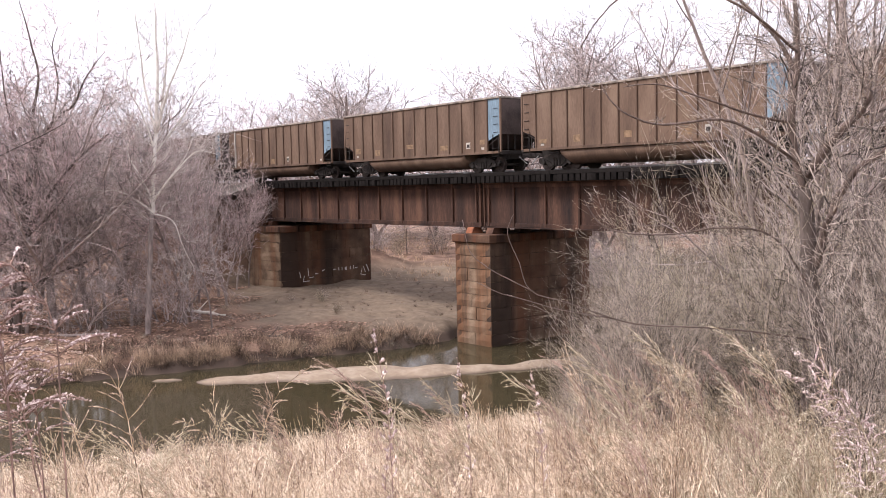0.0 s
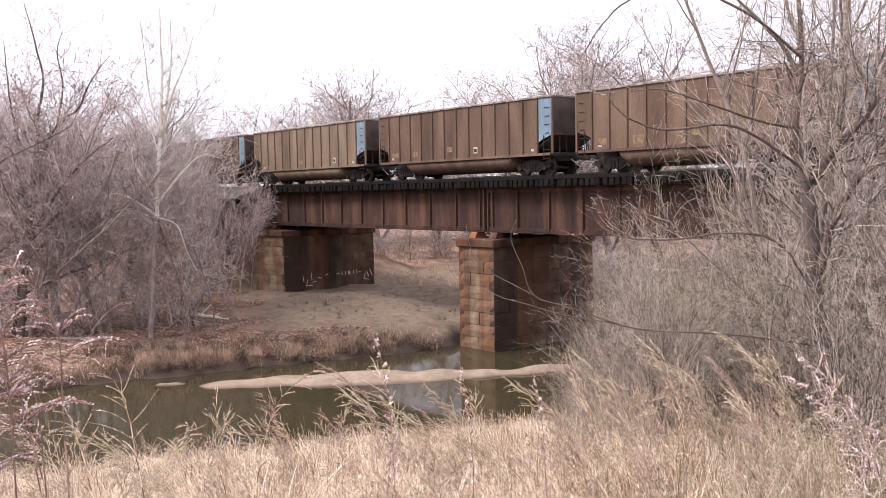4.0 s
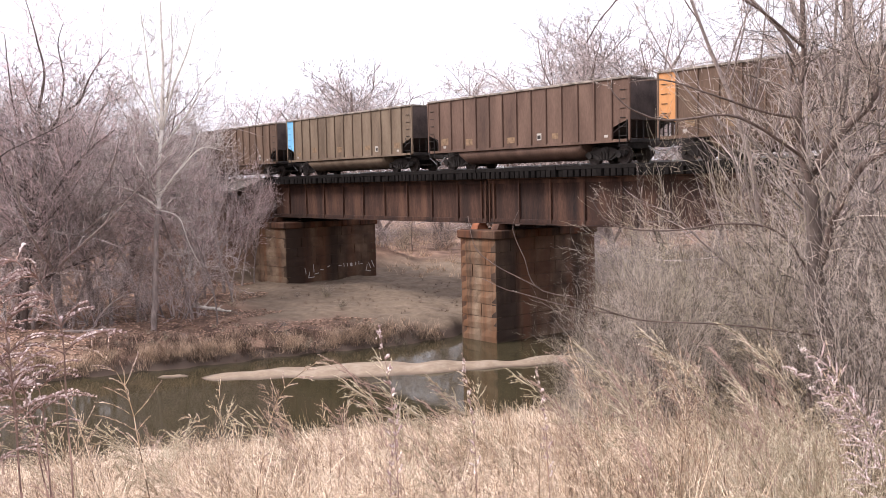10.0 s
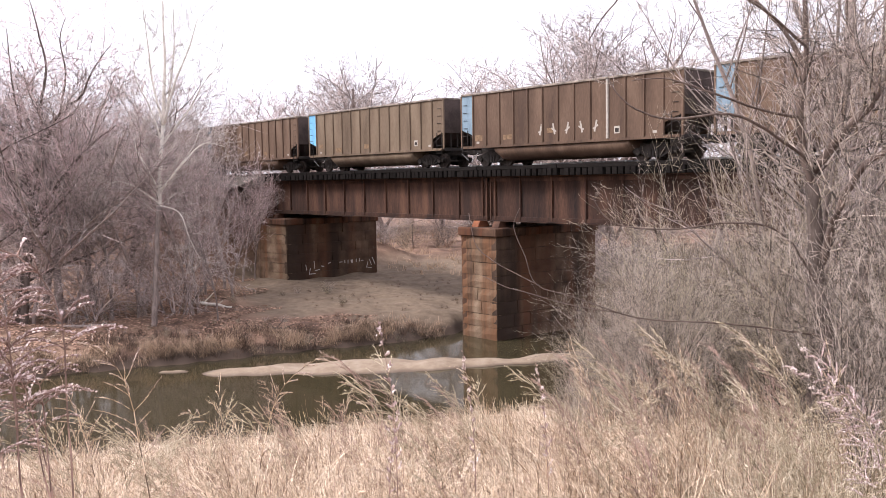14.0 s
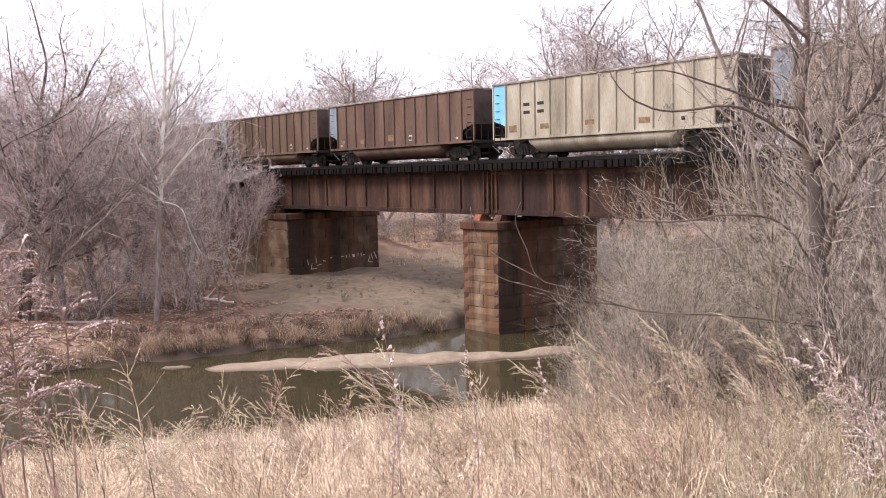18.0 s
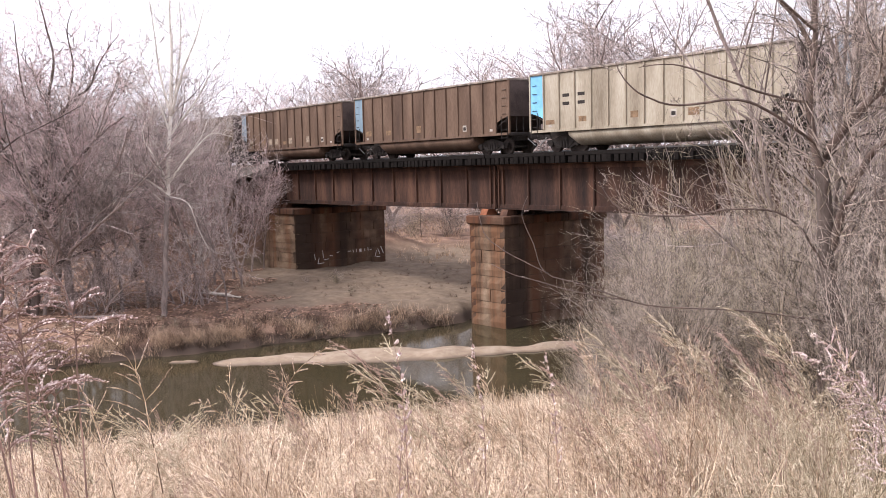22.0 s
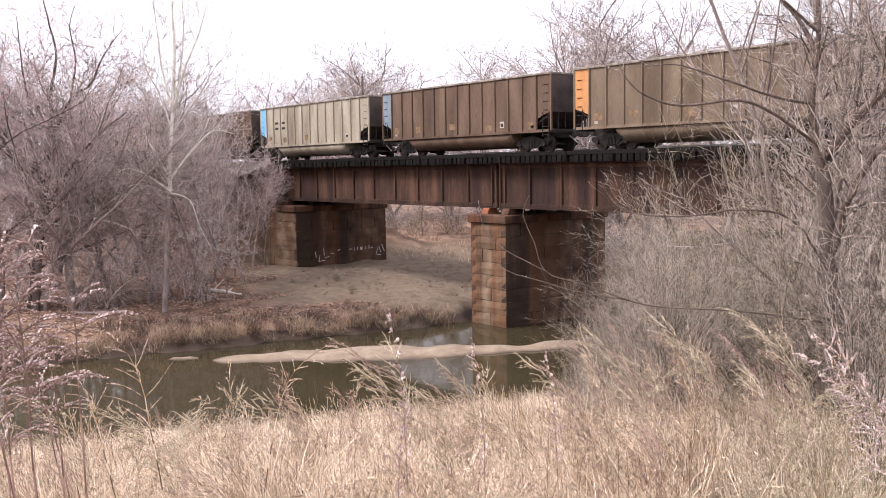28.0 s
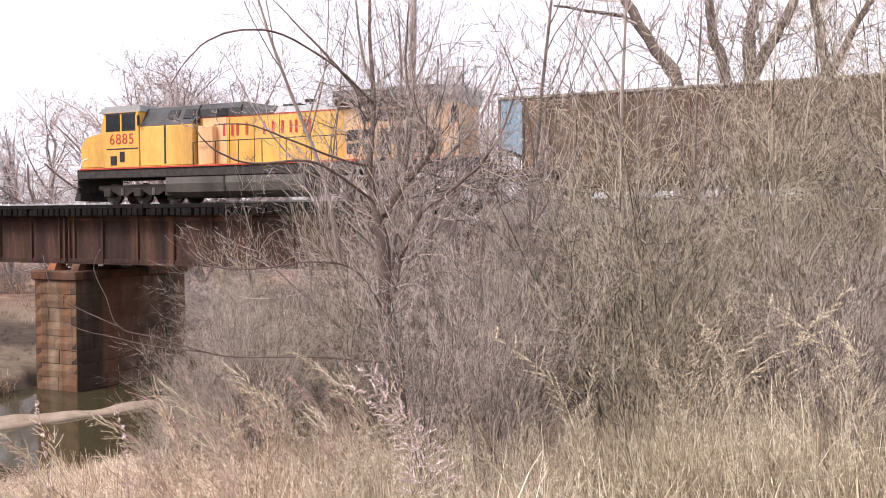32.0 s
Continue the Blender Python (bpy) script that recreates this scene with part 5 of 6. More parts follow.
SAPLINGS = [(1, -36.7, -8.0, 12.6), (3, -35.0, -9.4, 11.6), (0, -41.0, -3.2, 10.2), (1, -43.3, -1.0, 9.4), (2, -38.7, -5.2, 8.8), (3, -45.3, -2.8, 10.9), (0, -31.4, -10.8, 10.4), (1, -28.2, -11.2, 7.8), (2, -34.1, -7.3, 11.0), (3, -39.2, -8.8, 12.2), (0, -38.3, -11.8, 11.0), (1, -35.4, -19.4, 12.4), (2, -39.3, -14.9, 13.4)]
SETS = {"WOOD": "bare grey-brown deciduous tree in the winter woods", "THIN": "slender bare tree with many fine twigs"}
for stand in (LEFT_WOODS, FAR_WOODS, RIGHT_WOODS):
    for kind, which, x, y, height in stand:
        plant("tree", FAR[which % 3] if stand is FAR_WOODS else kind[which % len(kind)], SETS["WOOD" if kind is WOOD else "THIN"], "tree", x, y, RNG.uniform(0, 360), height * (1.1 if stand is FAR_WOODS else 1.0), "bare trees", 1.3 if stand is FAR_WOODS else 1.3 if kind is WOOD else 1.0)
for which, x, y, height in BANK_SHRUBS:
    plant("shrub", DROOP[which], "tangled bare shrub with drooping grey twigs on the bank", "shrub", x, y, RNG.uniform(0, 360), height, "bank shrubs", 0.85)
for which, x, y, height in SAPLINGS:
    plant("tree", THIN[which], "young bare tree leaning over the leafy bank", "tree", x, y, RNG.uniform(0, 360), height, "saplings", 0.8)


def far_rows():
    """Woods that close the view beyond the line, the floodplain and the left bank."""
    rng = np.random.default_rng(12)
    for i in range(34):
        x, y = rng.uniform(-190, 60), rng.uniform(60, 150)
        plant("tree", FAR[i % 3], "distant bare tree beyond the railway", "tree", x, y, rng.uniform(0, 360), rng.uniform(7.5, 10.5), "distant trees", 1.25)
    for i in range(12):
        x, y = rng.uniform(-120, -66), rng.uniform(-70, -12)
        plant("tree", FAR[i % 3], "bare tree in the far-bank woods", "tree", x, y, rng.uniform(0, 360), rng.uniform(11, 15), "distant trees", 1.2)
    for i in range(46):
        x, y = rng.uniform(-75, -8), rng.uniform(13, 50)
        plant("shrub", (SHRUB + DROOP)[i % 8], "brown scrub on the floodplain beyond the bridge", "shrub", x, y, rng.uniform(0, 360), rng.uniform(2.2, 5.0), "floodplain scrub", 1.5)
    for i in range(12):
        x, y = rng.uniform(-70, -12), rng.uniform(18, 50)
        plant("tree", THIN[i % 4], "slender bare tree beyond the bridge", "tree", x, y, rng.uniform(0, 360), rng.uniform(6, 9), "floodplain trees")
    for i in range(72):
        v, u = (rng.uniform(-36, -9), -24.0 - abs(rng.normal(0, 6))) if i % 3 == 0 else (rng.uniform(-22, -8), rng.uniform(-18.2, -16.6)) if i % 3 == 1 else (rng.uniform(-31, -17), rng.uniform(-21.5, -17.8))
        x, y = AY * u + AX * v, -AX * u + AY * v
        plant("shrub", SHRUB[i % 5], "low brown undergrowth on the leafy bank", "shrub", x, y, rng.uniform(0, 360), rng.uniform(0.4, 1.1) if i % 3 == 0 else rng.uniform(0.25, 0.65), "undergrowth", 1.5)
    for i in range(16):
        v, u = rng.uniform(-44, -19), rng.uniform(-46, -22)
        x, y = AY * u + AX * v, -AX * u + AY * v
        plant("shrub", (SHRUB + DROOP)[i % 8], "hazy brown understorey brush among the far-bank trees", "shrub", x, y, rng.uniform(0, 360), rng.uniform(0.6, 1.9), "understorey", 1.9)
    for i in range(26):
        x, y = rng.uniform(-100, -50), rng.uniform(-17, -3)
        if x > -60 - y * 0.6:
            continue
        plant("shrub", (SHRUB + DROOP)[i % 8], "tangled brown scrub on the railway embankment", "shrub", x, y, rng.uniform(0, 360), rng.uniform(2.5, 4.5), "embankment scrub", 1.5)


far_rows()


def right_thicket():
    """The thicket between the roadside and the line."""
    rng = np.random.default_rng(21)
    count = 0
    while count < 105:
        b, d = radians(rng.uniform(-14, 40)), rng.uniform(9, 33)
        x, y = 17.9 - math.sin(b) * d, -32.9 + math.cos(b) * d
        u = AY * x - AX * y
        if u < 1.5 or y > -2.6 or b > radians(36) or (b > radians(31) and d < 16) or (b > radians(27) and d < 11.5) or (radians(25) < b < radians(30.5) and d < 14.5):
            continue
        kind = TALLSHRUB if count % 3 == 0 and b < radians(31) else SHRUB
        z = ground_at(x, y)
        most = max(2.0, -0.6 + d * 0.055 - z)
        height = min(most, rng.uniform(2.6, 5.2) if kind is SHRUB else rng.uniform(3.5, 6.5))
        plant("shrub", kind[int(rng.integers(len(kind)))], "dense thicket of thin bare tan stems" if kind is SHRUB else "tall straggling bare shrub with crossing grey stems", "shrub", x, y, rng.uniform(0, 360), height, "thicket", rng.uniform(0.95, 1.3))
        count += 1


right_thicket()


def beside(b, d):
    return 17.9 - math.sin(radians(b)) * d, -32.88 + math.cos(radians(b)) * d


def pier_brush():
    """Thin pale brush that stands on the near bank before the river pier."""
    rng = np.random.default_rng(27)
    for i in range(26):
        b, d = 34.5 + 7.5 * rng.random() ** 1.3, rng.uniform(14, 21)
        x, y = beside(b, d)
        top = -0.69 + d * float(np.interp(b, (35, 37, 39, 42), (0.06, 0.03, -0.02, -0.14))) - ground_at(x, y)
        plant("shrub", (TALLSHRUB + SHRUB)[(0, 1, 5, 2, 3, 7, 1)[i % 7]], "thin pale brush leaning over the river bank", "shrub", x, y, rng.uniform(0, 360), max(1.0, top * rng.uniform(0.7, 1.0)), "thicket", 0.85)


pier_brush()


def tall_saplings():
    """Slender trees that rise out of the thicket, and scrub beyond the line."""
    rng = np.random.default_rng(23)
    for i in range(26):
        b, d = radians(rng.uniform(-12, 31)), rng.uniform(11, 27)
        x, y = 17.9 - math.sin(b) * d, -32.9 + math.cos(b) * d
        if radians(25) < b < radians(30.5) and d < 14.5:
            continue
        plant("tree", (SAPLING + TALLSHRUB)[i % 7], "slender bare sapling rising out of the thicket", "tree", x, y, rng.uniform(0, 360), rng.uniform(6.0, 9.5), "thicket saplings", 0.8)
    for i in range(11):
        x, y = beside(rng.uniform(10, 31), rng.uniform(14.6, 20))
        plant("tree", SAPLING[i % 3], "tall slender bare tree with fine twigs behind the thicket", "tree", x, y, rng.uniform(0, 360), rng.uniform(8.5, 10.8), "thicket saplings", 0.9)
    for i in range(20):
        b, d = radians(rng.uniform(-14, 14)), rng.uniform(10, 24)
        x, y = 17.9 - math.sin(b) * d, -32.9 + math.cos(b) * d
        plant("shrub", TALLSHRUB[(1, 3)[i % 2]], "tall bare shrub with fine crossing olive-brown stems", "shrub", x, y, rng.uniform(0, 360), rng.uniform(5.0, 8.5), "thicket", 1.0)
    for i in range(26):
        x, y = rng.uniform(4, 48), rng.uniform(8.5, 15)
        plant("shrub", (SHRUB + DROOP)[i % 8], "brown scrub on the embankment beyond the line", "shrub", x, y, rng.uniform(0, 360), rng.uniform(2.5, 4.5), "embankment scrub", 1.4)
    for i in range(16):
        x, y = rng.uniform(2, 40), rng.uniform(-7, -3)
        plant("shrub", SHRUB[i % 5], "thin bare brush on the embankment slope", "shrub", x, y, rng.uniform(0, 360), rng.uniform(2.2, 4.2), "embankment scrub", 1.4)


tall_saplings()


def limbed_tree(name, label, limbs, seed, bark, twig, kids=(7, 5, 3), length=1.6, trunks=1, least=0.005, steps=(8, 8, 5, 3, 2), bare=1.2, fine_r=0.035, thick=0.016, lift=0.2, foot_bark=None):
    """A tree drawn limb by limb along its own curves, with twigs grown from each limb."""
    rng = np.random.default_rng(seed)
    foot = Vector(limbs[0][2][0])
    foot.z = ground_at(foot.x, foot.y) - 0.1
    tree = thing(name, label, "tree", Matrix.Translation(foot))
    twigs = {}
    for n, (r0, r1, pts) in enumerate(limbs):
        pts = [np.array(p) - np.array(foot) for p in pts]
        if n < trunks and len(pts):
            pts[0][2] = 0.0
        fine = []
        for i in range(len(pts) - 1):
            a, b, c, d = pts[max(i - 1, 0)], pts[i], pts[i + 1], pts[min(i + 2, len(pts) - 1)]
            for t in np.linspace(0, 1, 5)[:-1]:
                fine.append(0.5 * (2 * b + (c - a) * t + (2 * a - 5 * b + 4 * c - d) * t * t + (3 * b - a - 3 * c + d) * t ** 3) + rng.normal(0, r0 * 0.12, 3))
        fine.append(pts[-1])
        k = len(fine) - 1
        radii = [r0 + (r1 - r0) * i / k for i in range(k + 1)]
        part("trunk" if n < trunks else "limb", loft("limb", fine, radii, foot_bark if foot_bark and n < trunks else bark, 8), None, tree)
        for i in range(1, k + 1):
            if n < trunks and fine[i][2] < bare:
                continue
            for _ in range((2 if rng.random() < 0.6 else 1) if r0 > fine_r else int(rng.random() < (0.3 if r0 > 0.014 else 0.0))):
                way = fine[i] - fine[i - 1]
                way /= np.linalg.norm(way) + 1e-9
                side = np.cross(way, rng.normal(0, 1, 3))
                side /= np.linalg.norm(side) + 1e-9
                grow(rng, fine[i], way * 0.55 + side * 0.8, length * rng.uniform(0.35, 1.0) * (1 if r0 > fine_r else 0.35), min(max(radii[i] * 0.28, least * 1.4), thick), 1, twigs, kids, 0.75, lift, 0.5, (0.55, 0.52, 0.5), 0.55, 0.15, steps, least)
    crown = part("crown", crown_of("crown", twigs, 1, twig), None, tree)
    crown["kind"] = "stuff"
    return tree


limbed_tree("tree", "dark forked bare tree with sweeping limbs amid the brush", NEAR_LIMBS, 6, NEARBARK, THICKET, (6, 7, 4), 2.1, least=0.003, lift=0.3, foot_bark=DARKBARK)
limbed_tree("tree", "grey upright bare tree in the thicket", GREY_LIMBS, 7, BARK, TWIG, (6, 7, 4), 2.3, least=0.0045, lift=0.3)
limbed_tree("tree", "group of stout bare trunks beyond the line", BEHIND_LIMBS, 8, DARKBARK, TWIG, (7, 7, 4), 3.8, trunks=1, least=0.011, thick=0.06)
limbed_tree("tree", "tall pale-barked bare tree standing on the leafy bank", PALE_LIMBS, 5, PALEBARK, PALETWIG, (7, 6, 3), 2.4, least=0.0075, bare=6.0, fine_r=0.02, thick=0.03, lift=0.75, foot_bark=BARK)
limbed_tree("tree", "dark bare tree with crooked limbs in the far-bank woods", LEFT_LIMBS, 15, DARKBARK, REDTWIG, (7, 6, 4), 3.4, least=0.012, bare=3.5, fine_r=0.02, thick=0.05)


def make_conifer(x, y, height):
    tree = thing("conifer", "small dark evergreen conifer beyond the line", "tree", pose(x, y, ground_at(x, y)), group="conifers")
    part("trunk", rod((0, 0, 0), (0, 0, height), 0.16, 8, r2=0.03), DARKBARK, tree)
    rng = np.random.default_rng(int(abs(x)))
    rows = []
    for z in np.arange(height * 0.25, height, 0.28):
        reach = 0.27 * (height - z) + 0.2
        for _ in range(9):
            a = rng.uniform(0, 6.28)
            tip = (math.cos(a) * reach, math.sin(a) * reach, z - 0.3 * reach)
            rows.append((0, 0, z, *tip, 0.03, 0.0))
            for _ in range(8):
                w = rng.uniform(0.2, 1)
                q = (tip[0] * w + rng.normal(0, 0.2), tip[1] * w + rng.normal(0, 0.2), z + (tip[2] - z) * w - rng.uniform(0, 0.25))
                rows.append((tip[0] * w, tip[1] * w, z + (tip[2] - z) * w, *q, 0.05, 0.0))
    crown = part("crown", tubes("crown", rows, NEEDLE, 3), None, tree)
    crown["kind"] = "stuff"


make_conifer(-88.0, 36.0, 14.5)
make_conifer(-76.0, 44.0, 14.0)


# ---- weeds and grass ----
def bead(v, f, at, way, size):
    """A seed tuft: a small four-sided spindle."""
    way = way / (np.linalg.norm(way) + 1e-9)
    side = np.cross(way, (0.3, 0.2, 0.9))
    side /= np.linalg.norm(side) + 1e-9
    over = np.cross(way, side)
    k = len(v)
    v += [at - way * size, at + side * size * 0.6, at + over * size * 0.6, at - (side + over) * size * 0.45, at + way * size]
    f += [(k, k + 1, k + 2), (k, k + 2, k + 3), (k, k + 3, k + 1), (k + 4, k + 2, k + 1), (k + 4, k + 3, k + 2), (k + 4, k + 1, k + 3)]


def arch_weed(seed, lean, curl, since, sprays, first, reach, tuft, stem_mat, head, beads=15, droop=0.5):
    """A dead goldenrod one metre along its stem: the top curls over towards +x, and from both sides hang recurved sprays of tufts."""
    rng = np.random.default_rng(seed)
    stem, v, f = [], [], []
    n = 26
    pts, p = [], np.zeros(3)
    ways = []
    for i in range(n + 1):
        t = i / n
        w = min(1.0, max(0.0, (t - since) / (1 - since)))
        a = radians(lean + curl * w * w * (3 - 2 * w)) + rng.normal(0, 0.03)
        way = np.array((math.sin(a), rng.normal(0, 0.05), math.cos(a)))
        pts.append(p)
        ways.append(way)
        p = p + way / n
    for i in range(n):
        stem.append((*pts[i], *pts[i + 1], 0.0025 * (1 - 0.65 * i / n), 0.0025 * (1 - 0.65 * (i + 1) / n)))
    for s in range(sprays):
        t = first + (1 - first) * (s + rng.random()) / sprays
        i = min(n - 1, int(t * n))
        q = pts[i]
        a = rng.uniform(0, 2 * math.pi)
        side = np.array((math.cos(a), math.sin(a), 0.1))
        way = ways[i] * 0.75 + side * 0.75
        way /= np.linalg.norm(way)
        length = reach * rng.uniform(0.55, 1.1) * (1.15 - 0.8 * (t - first) / (1 - first))
        for j in range(8):
            way = way + np.array((0.04, 0, -droop * 0.22)) + rng.normal(0, 0.05, 3)
            way /= np.linalg.norm(way)
            w = q + way * length / 8
            stem.append((*q, *w, 0.0011, 0.0009 if j < 7 else 0.0))
            if j >= 2:
                for k in range(max(1, beads // 6)):
                    at = q + (w - q) * rng.random() + np.array((0, 0, tuft * 0.5))
                    bead(v, f, at + rng.normal(0, tuft * 0.35, 3), way + np.array((0, 0, 0.6)) + rng.normal(0, 0.35, 3), tuft * rng.uniform(0.7, 1.35))
            q = w
    for _ in range(10):
        bead(v, f, pts[-1] - (pts[-1] - pts[-3]) * rng.random() + rng.normal(0, 0.004, 3), rng.normal(0, 1, 3), tuft)
    top = max(q[2] for q in pts)
    return tubes("stem", stem, stem_mat, 3), mesh_of("seed_head", np.array(v), f, head), top


def feather_weed(seed, lean, curl, sprays, reach, stem_mat, head, first=0.3, twigs=3):
    """A wispy weed one metre along its stem: fine side shoots that rise and bend with the stem, set with small dry flecks."""
    rng = np.random.default_rng(seed)
    stem, v, f = [], [], []
    n = 16
    pts, ways, p = [], [], np.zeros(3)
    for i in range(n + 1):
        a = radians(lean + curl * (i / n) ** 2) + rng.normal(0, 0.04)
        way = np.array((math.sin(a), rng.normal(0, 0.06), math.cos(a)))
        pts.append(p)
        ways.append(way)
        p = p + way / n
    for i in range(n):
        stem.append((*pts[i], *pts[i + 1], 0.0021 * (1 - 0.7 * i / n), 0.0021 * (1 - 0.7 * (i + 1) / n)))

    def shoot(q, way, length, bits):
        for j in range(5):
            way = way + np.array((0.09, 0, 0.0)) + rng.normal(0, 0.09, 3)
            way /= np.linalg.norm(way)
            w = q + way * length / 5
            stem.append((*q, *w, 0.0015, 0.0012 if j < 4 else 0.0))
            for _ in range(bits):
                at = q + (w - q) * rng.random()
                arm = (way * 0.6 + rng.normal(0, 0.5, 3)) * 0.009
                k = len(v)
                v.extend((at, at + arm * 0.5 + rng.normal(0, 0.0015, 3), at + arm))
                f.append((k, k + 1, k + 2))
            q = w
            if bits and j in (1, 2) and length > 0.12 and rng.random() < twigs / 4:
                shoot(q, way + rng.normal(0, 0.45, 3), length * 0.5, bits)
    for s in range(sprays):
        t = first + (0.98 - first) * (s + rng.random()) / sprays
        i = min(n - 1, int(t * n))
        a = rng.uniform(0, 2 * math.pi)
        way = ways[i] + np.array((math.cos(a), math.sin(a), 0.0)) * 0.55
        shoot(pts[i], way / np.linalg.norm(way), reach * rng.uniform(0.5, 1.1) * (1.2 - 0.75 * t), 7)
    return tubes("stem", stem, stem_mat, 3), mesh_of("seed_head", np.array(v), f, head), max(q[2] for q in pts)


MAUVEWEEDS = [arch_weed(340 + i, (1, 6, 3, 9)[i], (125, 85, 140, 100)[i], (0.66, 0.6, 0.7, 0.55)[i], 46, 0.7, 0.1, 0.0024, WEEDSTEM, PLUME, 36, 0.8) for i in range(4)]
GOLDWEEDS = [arch_weed(350 + i, (8, 12)[i], (78, 55)[i], 0.66, 26, 0.6, 0.11, 0.0021, GRASS, DUSTY, 30, 0.35) for i in range(2)]
WHITEWEEDS = [arch_weed(360 + i, 8, 45 + 20 * i, 0.5, 36, 0.5, 0.12, 0.0032, GREENISH, PLUME, 42) for i in range(2)]
GREENWEEDS = [arch_weed(380 + i, 5 + 5 * i, 25 + 12 * i, 0.4, 40, 0.35, 0.13, 0.0028, GREENISH, GREENISH, 24, 0.05) for i in range(3)]
BEADWEEDS = [arch_weed(370 + i, 1, 10, 0.5, 18, 0.55, 0.04, 0.0055, WEEDSTEM, PLUME, 6, 0.1) for i in range(2)]
FEATHERS = [feather_weed(300 + i, 4 + 4 * (i % 3), 30 + 16 * (i % 3), 26, 0.24, (GRASS, WEEDSTEM, GREENISH)[i % 3], (GRASS, DUSTY, GREENISH)[i % 3]) for i in range(6)]
PALEWEEDS = [feather_weed(320 + i, 6, 20 + 20 * (i % 3), 22, 0.2, GREENISH, GREENISH, 0.2) for i in range(4)]


def plant_weed(made, label, x, y, turn, height):
    """A weed whose top stands so high over the ground."""
    ob = thing("dry_weed", label, "weed", group="dry weeds")
    for me in made[:2]:
        child = part(me.name.split(".")[0], me, None, ob)
        child["kind"] = "stuff"
    s = height / made[2]
    ob.matrix_basis = pose(x, y, ground_at(x, y) - 0.03, 0, 0, turn) @ Matrix.Diagonal((s, s, s, 1))


def fan(rng, a0, a1, near, far, power=1.0):
    d, b = near + (far - near) * rng.random() ** power, radians(rng.uniform(a0, a1))
    return 17.9 - math.sin(b) * d, -32.9 + math.cos(b) * d


def make_weeds():
    rng = np.random.default_rng(31)
    mauve = "tall arching dead weed with mauve-grey tufted seed heads"
    gold = "bent straw-coloured weed with drooping sprays of dry seed"
    straw = "pale straw weed with thick white seed heads"
    bead_label = "slender upright weed with white beaded seed heads"
    wisp = "wispy dry weed with feathery tan side shoots"
    for k, b, d, turn, height in ((0, 73.4, 3.6, 230, 2.2), (2, 75.2, 3.5, 236, 2.12), (1, 73.0, 3.7, 226, 1.95), (3, 74.5, 3.8, 240, 2.05), (0, 76.2, 3.4, 222, 1.95), (2, 73.8, 3.8, 246, 1.86), (1, 75.6, 3.3, 215, 1.75), (3, 72.0, 4.2, 234, 1.85), (2, 76.4, 3.6, 240, 2.05)):
        plant_weed(MAUVEWEEDS[k], mauve, *beside(b, d), turn, height)
    for k, b, d, turn, height in ((0, 67.6, 5.0, 232, 1.98), (1, 70.0, 5.4, 236, 1.8), (1, 65.0, 5.3, 60, 1.78), (0, 72.5, 5.0, 226, 1.6), (1, 62.0, 5.6, 240, 1.45)):
        plant_weed(GOLDWEEDS[k], gold, *beside(b, d), turn, height)
    for k, b, d, turn, height in ((0, 53.7, 5.2, 230, 1.97), (1, 48.6, 5.6, 200, 1.74), (1, 54.6, 5.0, 50, 1.5), (0, 44.0, 6.0, 240, 1.7)):
        plant_weed(BEADWEEDS[k], bead_label, *beside(b, d), turn, height)
    for k, b, d, turn, height in ((0, 23.6, 5.0, 232, 1.6), (1, 23.0, 4.9, 226, 1.48), (0, 24.2, 5.2, 240, 1.4), (1, 22.4, 5.1, 235, 1.3)):
        plant_weed(WHITEWEEDS[k], straw, *beside(b, d), turn, height)
    for _ in range(16):
        x, y = fan(rng, -5, 15, 5.6, 7.6)
        plant_weed(GREENWEEDS[int(rng.integers(3))], "pale greenish-straw weed thick with seed", x, y, rng.uniform(0, 360), rng.uniform(1.15, 1.75))
    for _ in range(70):
        x, y = fan(rng, 28, 82, 5.6, 9.5)
        plant_weed(FEATHERS[int(rng.integers(6))], "low feathery tan weed in the grass", x, y, 225 + rng.normal(0, 70), rng.uniform(0.55, 0.95))
    for _ in range(95):
        x, y = fan(rng, 34, 78, 6.5, 13)
        plant_weed(FEATHERS[int(rng.integers(6))], wisp, x, y, 225 + rng.normal(0, 55), rng.uniform(0.9, 1.5) + 0.3 * (rng.random() < 0.2))
    for _ in range(45):
        x, y = fan(rng, 26, 42, 7, 13)
        plant_weed(FEATHERS[int(rng.integers(6))], wisp, x, y, 225 + rng.normal(0, 50), rng.uniform(1.1, 1.75))
    for _ in range(80):
        x, y = fan(rng, -6, 31, 3.8, 9, 0.8)
        plant_weed(PALEWEEDS[int(rng.integers(4))], "pale greenish straw weed with fine dry shoots", x, y, rng.uniform(0, 360), rng.uniform(0.7, 1.15))


make_weeds()


